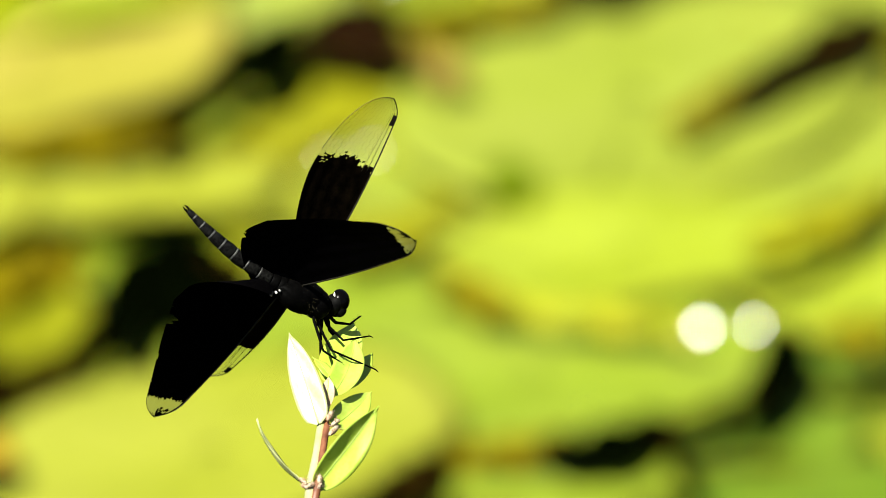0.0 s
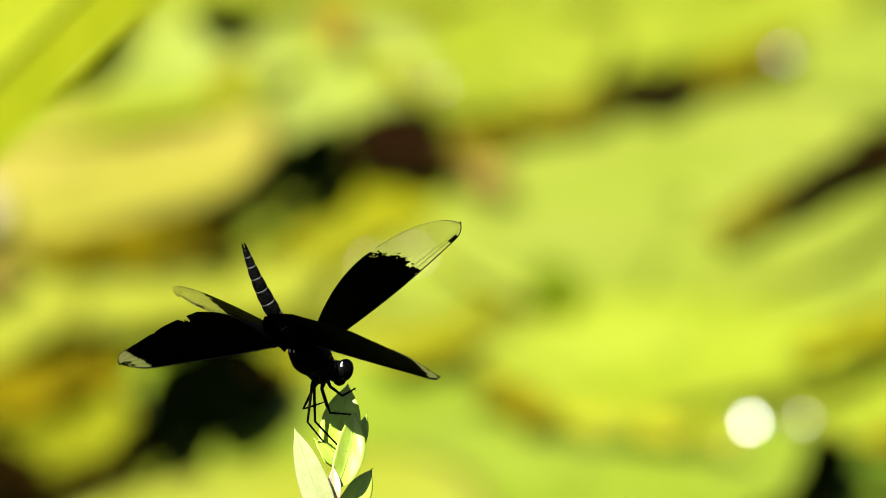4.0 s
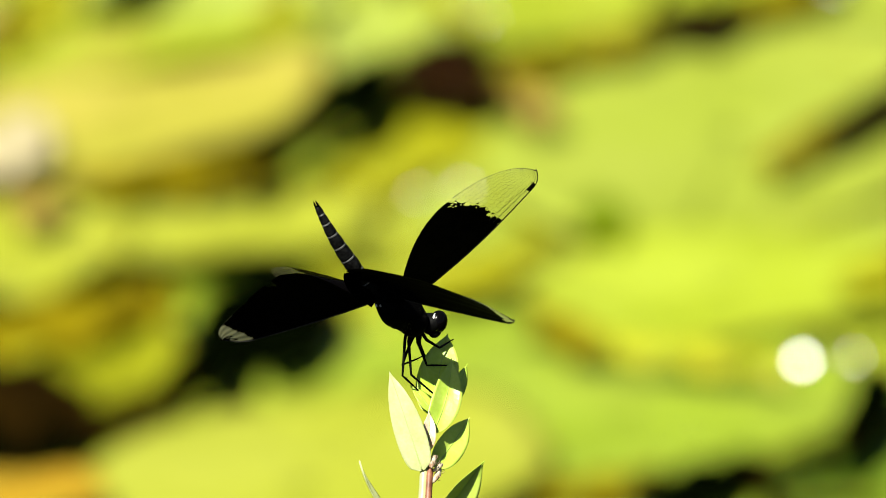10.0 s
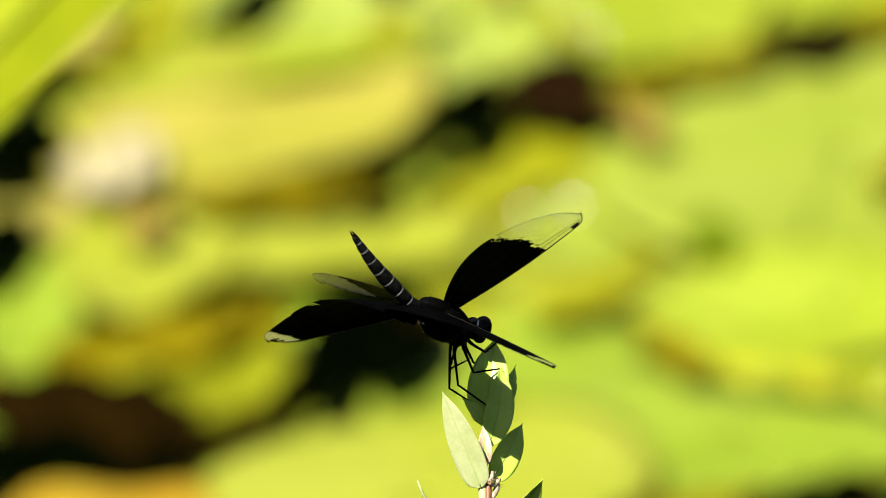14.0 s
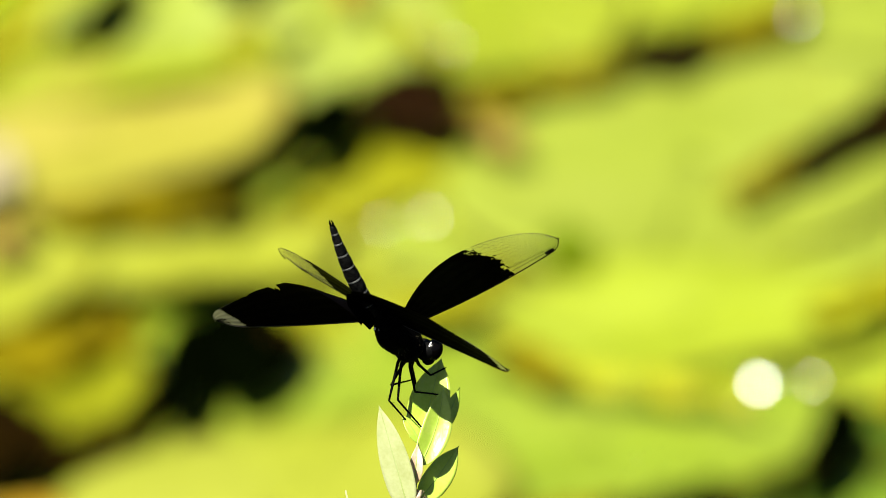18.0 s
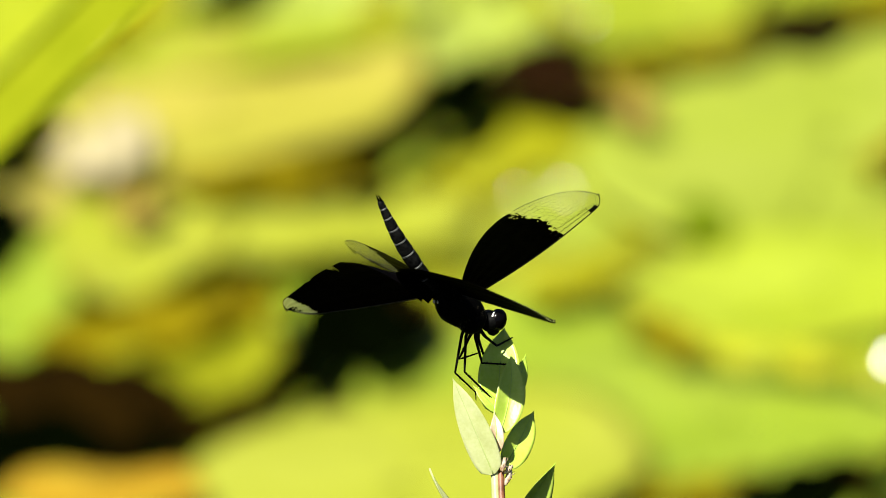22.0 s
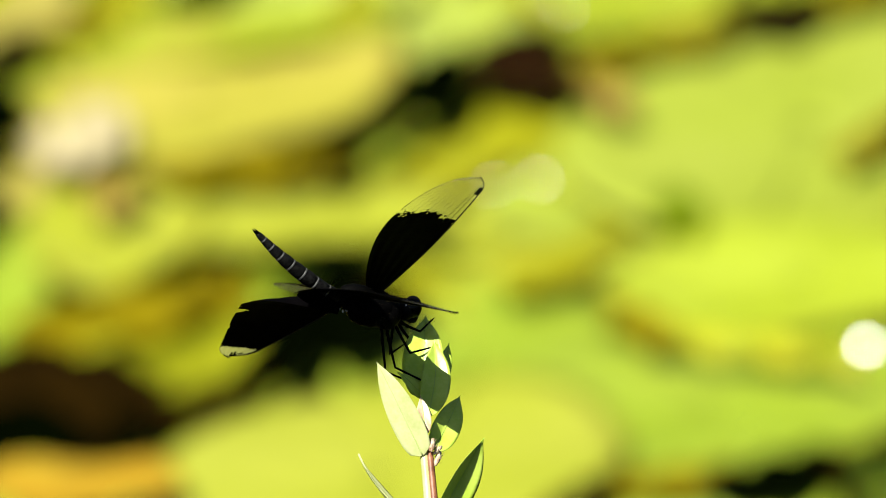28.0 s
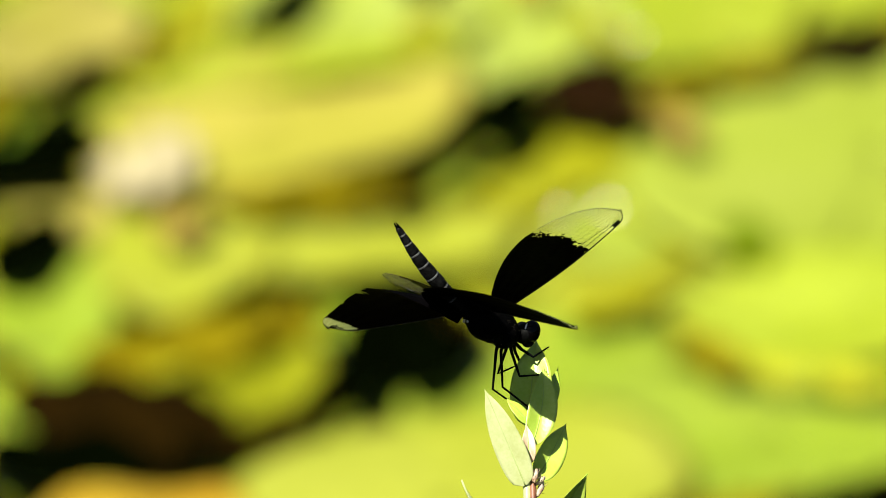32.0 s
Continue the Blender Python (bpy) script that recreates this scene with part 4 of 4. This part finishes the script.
def wing(k, parent):
    fore = k in (0, 3)
    side = ROOTS[k][0]
    length = (41.6, 42.0, 40.6, 37.8)[k]
    lead, trail = (fore_lead, fore_trail) if fore else (hind_lead, worn_hind_trail if k == 2 else hind_trail)
    nu, nv = 150, 44
    def at(u, v, lift=0.0):
        a, b = lead(u), trail(u)
        y = a + (b - a) * v
        z = side * (0.5 * math.sin(math.pi * u) * (1 - (2 * v - 0.7) ** 2) + 0.06 * math.sin(v * 30) * (1 - u * 0.5) - 0.5 * v * u - (0 if fore else 5.0) * max(0, 1 - u / 0.6) ** 1.3 * v * v)
        back = 0.0 if fore else 1.9 * max(0, 1 - u / 0.22) ** 2 * math.sin(math.pi * v ** 0.9)
        return Vector((length * u - back, y, z + lift))
    def kind(i, j):
        u, v = (i + 0.5) / nu, (j + 0.5) / nv
        n = 0.045 * noise.noise(Vector((u * 40, v * 22, k))) + (0.034 if fore else 0.012) * noise.noise(Vector((u * 110, v * 60, k + 5)))
        if fore:
            step = 0.05 * noise.noise(Vector(((i // 3) * 1.37, (j // 4) * 2.11, k)))
            edge = 0.625 - 0.03 * v + 0.035 * math.sin(math.pi * min(1, v * 1.1))
            return "clear" if u + 0.5 * n + step > edge else "dark"
        tear = sum(d * max(0, 1 - abs(u - c) / w) for c, w, d in (((0.42, 0.03, 0.16), (0.45, 0.012, 0.12), (0.66, 0.02, 0.03)) if k == 2 else ((0.13, 0.010, 0.04), (0.15, 0.006, 0.025))))
        torn = v > 1 - tear - 0.02 * abs(noise.noise(Vector((u * 60, k, 0))))
        if torn:
            return "gone"
        if k == 2:
            spot = 0.855 + 0.05 * v < u + 0.5 * n < 0.988 and v > 0.05 and not (u + n > 0.95 and v < 0.5)
        else:
            spot = 0.895 < u + 0.5 * n < 0.988 and 0.05 < v + n < 0.88 and not (u + n > 0.952 and v > 0.5)
        return "clear" if spot else "dark"
    cells = {"dark": [], "clear": []}
    for i in range(nu):
        for j in range(nv):
            c = kind(i, j)
            if c in cells:
                cells[c].append((i, j))
    def build(which):
        bm = bmesh.new()
        made = {}
        def v(i, j):
            if (i, j) not in made:
                made[i, j] = bm.verts.new(at(i / nu, j / nv))
            return made[i, j]
        for i, j in which:
            bm.faces.new((v(i, j), v(i + 1, j), v(i + 1, j + 1), v(i, j + 1)))
        return bm
    ob = part("wing", scaled(build(cells["dark"])), WING_BROWN if fore else WING_DARK, parent, ("black fore wing with a ragged edge to its clear tip" if fore else "broad black hind wing with a small clear spot at the tip"))
    part("clear_tip", scaled(build(cells["clear"])), WING_CLEAR if fore else WING_MILK, ob, "clear netted membrane")
    # the net of veins over the clear part
    bm = bmesh.new()
    def strip(a, b, w):
        d = (b - a).normalized()
        s = d.cross(Vector((0, 0, 1))).normalized() * w
        up = Vector((0, 0, w))
        q = [a + s, a + up, a - s, a - up]
        r = [b + s, b + up, b - s, b - up]
        va, vb = [bm.verts.new(p) for p in q], [bm.verts.new(p) for p in r]
        for e in range(4):
            bm.faces.new((va[e], va[(e + 1) % 4], vb[(e + 1) % 4], vb[e]))
    inside = set(cells["clear"])
    for i, j in cells["clear"] if fore else ():
        if j % 4 == 0:
            wob = 0.6 * math.sin(i * 0.9 + j)
            strip(at(i / nu, (j + wob) / nv), at((i + 1) / nu, (j + 0.6 * math.sin((i + 1) * 0.9 + j)) / nv), 0.026)
            if (i + 2 * ((j // 4) % 2)) % 4 == 0 and (i, j + 3) in inside:
                strip(at(i / nu, (j + wob) / nv), at(i / nu, (j + 4 + 0.6 * math.sin(i * 0.9 + j + 4)) / nv), 0.022)
    if fore:
        part("vein_net", scaled(bm), VEIN_FINE, ob, "fine dark veins")
    bm = bmesh.new()
    edge = [at(i / 60, 0.0) for i in range(59)] + [at(0.983 + 0.017 * i / 4, 0.0) for i in range(5)]
    tube(bm, edge, [0.20 - 0.10 * i / len(edge) for i in range(len(edge))], 6)
    rim = [at(u, 1.0) for u in [1 - 0.36 * (i / 24) ** 2 for i in range(25)]] if fore else [at(1 - 0.2 * (i / 14) ** 2, 1.0) for i in range(15)]
    tube(bm, rim, [0.05] * len(rim), 5)
    if fore:
        for v0 in (0.09, 0.17):
            tube(bm, [at(0.6 + 0.35 * i / 16, v0 * (1 - 0.2 * i / 16)) for i in range(17)], [0.038] * 17, 5)
    part("leading_vein", scaled(bm), VEIN, ob, "thick dark leading vein")
    if fore:
        bm = bmesh.new()
        rows = [[at(0.865 + 0.055 * i / 8, 0.012 + 0.085 * j / 3, 0.0) for j in range(4)] for i in range(9)]
        for lift in (0.09, -0.09):
            sheet(bm, [[p + Vector((0, 0, lift)) for p in row] for row in rows])
        part("wing_spot", scaled(bm), STIGMA, ob, "small black spot on the leading edge")
    return ob


def axis(y):
    return 0.065 * (y + 21) - 0.3


def dragonfly():
    root = new("dragonfly")
    tagged(root, "black dragonfly with clear-tipped dark wings perched on a leaf tip", "dragonfly")
    # thorax
    bm = bmesh.new()
    tilt = Euler((radians(-6), 0, radians(-4))).to_matrix()
    blob(bm, (axis(2.6), 2.6, -0.4), (3.2, 6.0, 3.9), tilt, 0.06, 28, 20)
    blob(bm, (axis(5.6), 5.6, -1.2), (2.8, 3.2, 3.5), tilt, 0.05, 24, 16, 2)
    blob(bm, (axis(0.2), -0.6, 1.7), (2.6, 4.6, 2.0), tilt, 0.10, 22, 14, 3)
    blob(bm, (axis(0.6), 0.9, -1.3), (3.0, 5.0, 3.2), tilt, 0.10, 26, 18, 4)
    thorax = part("thorax", scaled(bm), CHITIN, root, "black bristly thorax")
    bm = bmesh.new()
    rng = random.Random(5)
    for _ in range(260):
        d = Vector((rng.gauss(0, 1), rng.gauss(0, 1), rng.gauss(-0.25, 1))).normalized()
        p = Vector((axis(2.6), 2.6, -0.4)) + tilt @ Vector((d.x * 3.2, d.y * 6.0, d.z * 3.9))
        e = (d + Vector((rng.uniform(-.4, .4), rng.uniform(-.6, 0.1), rng.uniform(-.4, .4)))) * rng.uniform(0.4, 0.8)
        tube(bm, [p, p + e], [0.024, 0.008], 3)
    part("bristles", scaled(bm), HAIR, thorax, "short dark bristles")
    for k, (x, y, z) in enumerate(((-0.6, -4.9, -1.5), (-1.2, -4.2, -1.2), (-0.2, -5.3, -1.8), (-1.6, -3.6, -0.7), (0.5, -4.4, -2.1), (-0.9, -5.4, -1.0), (1.4, -4.2, -2.2))):
        bm = bmesh.new()
        blob(bm, (x, y, z), (0.62 - 0.05 * k, 0.26, 0.22), Euler((k * 0.9, 0.4 * k, 0.9 + k * 1.3)).to_matrix(), 0.7, 10, 8, k)
        part("wing_plate", scaled(bm), PALE_PATCH, thorax, "tiny whitish plate by the wing roots")
    # head
    bm = bmesh.new()
    blob(bm, (2.3, 9.9, -0.1), (2.4, 1.7, 2.2), None, 0.03, 22, 16)
    blob(bm, (1.9, 8.4, -0.4), (1.2, 1.4, 1.2), None, 0.03, 14, 10)
    blob(bm, (2.4, 11.3, -1.2), (1.5, 1.2, 1.5), None, 0.03, 16, 12)
    head = part("head", scaled(bm), CHITIN_GREY, root, "dark head with a greyish back edge")
    # The highlight on the head's back edge, shaped as a whitish sliver.
    bm = bmesh.new()
    blob(bm, (3.85, 8.92, 0.60), (0.30, 0.24, 0.95), Euler((-0.15, 0.15, 0.2)).to_matrix(), 0.2, 14, 10)
    part("pale_patch", scaled(bm), PALE_PATCH, head, "whitish sliver for the highlight behind the eye")
    for k, (side, at) in enumerate(ROOTS):
        bm = bmesh.new()
        blob(bm, (at[0] * 0.9, at[1] - 0.3, at[2] - 0.5), (0.9, 1.2, 0.6), None, 0.5, 12, 9, k)
        part("wing_hinge", scaled(bm), PALE_PATCH if k == 2 else CHITIN_GREY, root, "small greyish knob at the wing's root")
    for s in (-1, 1):
        bm = bmesh.new()
        blob(bm, (2.3 + s * 1.25, 10.7, 0.35), (1.75, 1.95, 2.35), Euler((0.15, s * 0.25, 0)).to_matrix(), 0.0, 28, 20)
        part("eye", scaled(bm), EYE_MAT, head, "large glossy black compound eye")
    # abdomen, ring by ring
    start, bend, end = Vector((axis(-3.0), -2.6, -0.2)), Vector((-0.5, -14.0, 2.8)), Vector((-0.27, -25.2, 11.2))
    def spine(u):
        return start * (1 - u) ** 2 + bend * 2 * u * (1 - u) + end * u * u
    def girth(u):
        return 1.55 + 0.7 * max(0, 1 - u / 0.16) - 0.25 * math.sin(math.pi * min(1, u * 2.2)) * (u < 0.45) + 0.05 * math.sin(math.pi * u) - 1.0 * max(0, (u - 0.45) / 0.55) ** 1.5
    cuts = [0, 0.06, 0.13, 0.25, 0.38, 0.51, 0.63, 0.74, 0.84, 0.92, 0.98]
    for i in range(10):
        u0, u1 = cuts[i], cuts[i + 1]
        us = [u0 + (u1 - u0) * j / 6 for j in range(7)]
        bm = bmesh.new()
        tube(bm, [spine(u) for u in us], [girth(u) * (0.90 + 0.11 * math.sin(math.pi * (0.12 + 0.8 * j / 6))) for j, u in enumerate(us)], 14, 0.88)
        seg = part("abdomen_segment", scaled(bm), ABDOMEN if i > 1 else CHITIN, root)
        if 1 < i < 9:
            bm = bmesh.new()
            tube(bm, [spine(u1 - 0.012), spine(u1 - 0.004), spine(u1 + 0.002)], [girth(u1) * 0.94, girth(u1) * 1.0, girth(u1) * 0.93], 14, 0.9)
            part("ring", scaled(bm), RING, seg, "thin pale grey ring")
    for s in (-1, 1):
        bm = bmesh.new()
        way = (spine(1) - spine(0.93)).normalized()
        b = spine(0.97)
        tube(bm, [b + Vector((s * 0.25, 0, 0)), b + way * 0.9 + Vector((s * 0.38, 0, 0)), b + way * 1.7 + Vector((s * 0.25, 0, 0))], [0.28, 0.22, 0.06], 7)
        part("tail_clasper", scaled(bm), CHITIN, root, "short pointed tail clasper")
    legs = (
        ((0.5, 5.2, -5.3), (1.0, 5.7, -13.3), (0.7, 12.7, -14.5), (0.4, 13.7, -15.9)),
        ((-0.4, 7.2, -4.7), (0.9, 8.2, -12.0), (4.2, 16.4, -15.8), (4.1, 17.2, -16.0)),
        ((-0.4, 9.9, -3.9), (1.9, 11.2, -8.8), (4.1, 16.8, -6.8), (4.1, 17.6, -6.9)),
        ((0.2, 11.7, -2.7), (2.5, 13.3, -4.1), (3.1, 16.0, -1.3), (3.0, 16.5, -0.9)),
        ((-2.7, 10.2, -3.3), (-4.8, 11.0, -7.7), (-2.4, 13.0, -5.7), (-1.6, 13.6, -4.9)),
        ((-2.2, 12.2, -2.8), (-2.0, 14.9, -5.6), (0.3, 17.2, -6.8), (0.6, 17.6, -7.1)),
    )
    for joints in legs:
        bm = bmesh.new()
        pts = [Vector(p) for p in joints]
        hip = Vector((axis(5.0) + (0.5 if pts[0].x > 1.5 else -0.3), 0.5 * pts[0].y + 2.4, -2.0))
        path, rad = [], []
        for a, b, r0, r1 in zip([hip] + pts, pts, (0.5, 0.33, 0.23, 0.15), (0.33, 0.23, 0.15, 0.09)):
            for j in range(5):
                path.append(a.lerp(b, j / 5))
                rad.append(r0 + (r1 - r0) * j / 5)
        path.append(pts[-1])
        rad.append(0.08)
        tube(bm, path, rad, 7)
        shin = pts[2] - pts[1]
        for j in range(9):
            p = pts[1] + shin * (0.12 + 0.1 * j)
            d = shin.orthogonal().normalized()
            d.rotate(Matrix.Rotation(j * 2.4, 3, shin))
            tube(bm, [p, p + (d * 0.7 + shin.normalized() * 0.4) * 0.9], [0.05, 0.015], 3)
        part("leg", scaled(bm), CHITIN, root, "thin black spiny leg")
    return root, [wing(k, root) for k in range(4)]


insect, WINGS = dragonfly()


# ---- the blade that swings into the view ----
BLADE_ROWS = (
    (0, 0.0000), (0.5, 0.0095), (1, 0.0193), (1.5, 0.0144), (2, 0.0174), (2.5, 0.0198), (3, 0.0010), (3.5, 0.0097),
    (4, -0.0020), (4.5, -0.0124), (6.5, -0.0198), (7, -0.0167), (7.5, -0.0153), (8, -0.0183), (8.5, -0.0179), (9, -0.0185),
    (9.5, -0.0148), (10, -0.0150), (10.5, 0.0122), (11, -0.0158), (11.5, 0.0029), (12, -0.0175), (12.5, -0.0220), (13, -0.0134),
    (13.5, -0.0149), (15.5, -0.0151), (16, -0.0080), (16.5, -0.0067), (17, -0.0064), (17.5, -0.0088), (18, -0.0127), (18.5, -0.0114),
    (19, -0.0013), (19.5, -0.0135), (20, -0.0121), (20.5, -0.0073), (21, -0.0144), (21.5, -0.0146), (22, -0.0097), (22.5, -0.0122),
    (23, -0.0082), (23.5, -0.0179), (24, -0.0188), (24.5, -0.0206), (25, -0.0223), (25.5, -0.0215), (27.5, -0.0195), (28, -0.0211),
    (28.5, -0.0218), (29, -0.0227), (29.5, -0.0237), (30, -0.0247), (30.5, -0.0258), (31, -0.0267), (31.5, -0.0289), (32, -0.0309),
)

BLADE_FOOT = Vector((-0.572, 0.88, 0.0))


def grass_blade():
    bm = bmesh.new()
    rows, under = [], []
    low_end, high_end = Vector((-0.1129, 1.0002, 0.7973)), Vector((-0.0068, 1.0302, 0.8976))
    along = (high_end - low_end).normalized()
    away = Vector((0.0, 0.958, -0.286))
    c1, c2 = BLADE_FOOT + Vector((-0.03, 0, 0.45)), low_end - along * 0.33
    path = []
    for i in range(30):
        s = i / 29
        a = 1 - s
        path.append(BLADE_FOOT * a ** 3 + c1 * 3 * a * a * s + c2 * 3 * a * s * s + low_end * s ** 3)
    for i in range(1, 25):
        s = 0.308 * i / 24
        path.append(low_end + along * s + Vector((0.02, 0, -0.10)) * max(0, s - 0.132) ** 1.5 * 4.77)
    last = len(path) - 1
    for i, p in enumerate(path):
        way = (path[min(i + 1, last)] - path[max(i - 1, 0)]).normalized()
        across = way.cross(away).normalized()
        u = i / last
        w = 0.0087 * (0.75 + 0.25 * math.sin(math.pi * u)) * (1 if u < 0.75 else max(0.02, (1 - u) / 0.25) ** 0.7)
        row, low = [], []
        for j in range(7):
            v = -1 + j / 3
            q = p + across * w * v + away * 0.0011 * abs(v) - BLADE_FOOT
            row.append(q)
            low.append(q + away * 0.0006)
        rows.append(row)
        under.append(low)
    sheet(bm, rows)
    sheet(bm, under)
    ob = link_mesh("grass_blade", bm, BLADE)
    rib = bmesh.new()
    tube(rib, [row[3] - away * 0.0004 for row in rows], [0.0009 * (1 - 0.8 * i / last) for i in range(last + 1)], 6)
    part("midrib", rib, BLADE_RIB, ob, "pale raised midrib")
    ob.location = BLADE_FOOT
    return tagged(ob, "long yellow-green grass blade leaning over from the water's edge", "grass")


blade = grass_blade()


# ---- beads of water that catch the sun ----
def water_bead(x, y, size, lean):
    """A flat bead: nearly level in the middle, steeper to its rim; lean: the way that its top faces."""
    bm = bmesh.new()
    rows, h = [], 0.0
    for i in range(1, 13):
        s0, s1 = (i - 1) / 12, i / 12
        h -= size * math.tan(radians(4) * ((s0 + s1) / 2) ** 2) / 12
        rows.append([Vector((s1 * size * math.cos(b), s1 * size * math.sin(b), h)) for b in (2 * math.pi * k / 24 for k in range(24))])
    rows.append([Vector((v.x, v.y, h - 0.0003)) for v in rows[-1]])
    grid = sheet(bm, rows, close=True)
    mid = bm.verts.new((0, 0, 0))
    for k in range(24):
        bm.faces.new((mid, grid[0][k], grid[0][(k + 1) % 24]))
    bm.faces.new(grid[-1][::-1])
    ob = link_mesh("water_bead", bm, DROP)
    ob.rotation_mode = "QUATERNION"
    ob.matrix_world = Matrix.Translation((x, y, 0.039)) @ Vector(lean).to_track_quat("Z", "Y").to_matrix().to_4x4()
    return tagged(ob, "bead of water glinting in the sun on a pad", "water drop", "beads of water on the pads")


BEADS = [water_bead(*b) for b in (
    (0.1283, 3.4230, 0.0031, (-0.2044, -0.7728, 0.6009)),
    (0.1542, 3.4259, 0.0022, (-0.2082, -0.7722, 0.6003)),
    (0.0699, 3.4249, 0.0019, (-0.1959, -0.7742, 0.6018)),
    (-0.0375, 3.7448, 0.0022, (-0.1305, -0.7904, 0.5985)),
    (-0.0631, 3.7335, 0.0016, (-0.1269, -0.7905, 0.5991)),
    (0.1775, 4.1836, 0.0022, (-0.1588, -0.7955, 0.5848)),
    (-0.0276, 4.1145, 0.0016, (-0.1331, -0.7974, 0.5886)),
)]


# ---- what moves ----
# how far the bright beads creep over their pad
BEAD_CREEP = (
    (0, 0.0000, 0.0000), (1, -0.0039, 0.0056), (2, -0.0027, 0.0068), (3, -0.0030, 0.0018), (4, 0.0032, 0.0184),
    (4.5, 0.0007, 0.0134), (6.5, -0.0008, 0.0028), (7, 0.0021, -0.0025), (8, 0.0024, 0.0085), (9, 0.0014, 0.0065),
    (10, 0.0043, 0.0097), (11, 0.0008, 0.0135), (12, -0.0014, 0.0161), (15.5, -0.0042, 0.0211), (16, -0.0011, 0.0202),
    (17, 0.0006, 0.0222), (18, 0.0007, 0.0189), (19, 0.0058, 0.0135), (20, 0.0048, 0.0230), (21, -0.0009, 0.0202),
    (25, 0.0042, 0.0117), (28, -0.0011, 0.0223), (32, -0.0011, 0.0223),
)

# when each bead is turned to the sun: the first two nearly always, the third in short flashes
BEAD_TURNS = (
    ((0, 0), (13.1, 0), (13.4, 9), (13.8, 9), (14.4, 0), (18.2, 0), (18.5, 8), (18.8, 0), (25.2, 0), (25.5, 8), (26, 0), (32, 0)),
    ((0, 0.3), (3.3, 0.3), (3.6, 4), (4.0, 2.5), (4.2, 0.4), (4.6, 3), (6.2, 0.4), (6.6, 0.4), (7.0, 3.2), (7.2, 0.4), (9.1, 0.3), (9.5, 2.5), (10.1, 2.5), (10.8, 3), (16.2, 3), (16.8, 0.6), (17.1, 0.6), (17.5, 2), (18.5, 3), (19.0, 2.6), (20.2, 3.2), (32, 4)),
    ((0, 12), (0.5, 4), (1.6, 12), (1.9, 0.4), (2.1, 0.4), (2.3, 12), (4.1, 12), (4.4, 0.8), (4.6, 0.8), (5.0, 12), (6.1, 12), (6.4, 2), (6.6, 2), (7.0, 12), (8.0, 6), (8.5, 12), (13.2, 12), (13.5, 2), (14.0, 12), (18.3, 12), (18.5, 4), (18.8, 12), (32, 12)),
)


def motions():
    walk(insect, [(t, pose(*p)) for t, *p in DRAGONFLY_ROWS])
    for k, ob in enumerate(WINGS):
        walk(ob, [(row[0], wing_pose(k, row[1 + 2 * k], row[2 + 2 * k], (0, row[9], 0, row[10])[k])) for row in WING_ROWS])
    walk(shoot_tip, [(t, Matrix.Translation(-FOOT) @ pose(*p)) for t, *p in SHOOT_ROWS])
    for i, ob in enumerate(STEM_PIECES):
        rows = []
        for t, end, way in STEM_ENDS:
            a, b = stem_curve(end, way, i / PIECES), stem_curve(end, way, (i + 1) / PIECES)
            rows.append((t, Matrix.Translation(a - FOOT) @ (b - a).to_track_quat("Z", "Y").to_matrix().to_4x4()))
        walk(ob, rows)
    for ob, turns in zip(BEADS, BEAD_TURNS):
        rest = ob.matrix_world.copy()
        ct, cx, cy = (np.array(c) for c in zip(*BEAD_CREEP))
        ta = np.array(turns).T
        times = sorted({*ct, *ta[0]})
        walk(ob, [(t, Matrix.Translation((np.interp(t, ct, cx), np.interp(t, ct, cy), 0)) @ rest @ Matrix.Rotation(radians(1.3 * np.interp(t, *ta)), 4, "X")) for t in times])
    walk(blade, [(t, Matrix.Translation(BLADE_FOOT) @ Matrix.Rotation(shift / 0.86, 4, "Y")) for t, shift in BLADE_ROWS])


motions()
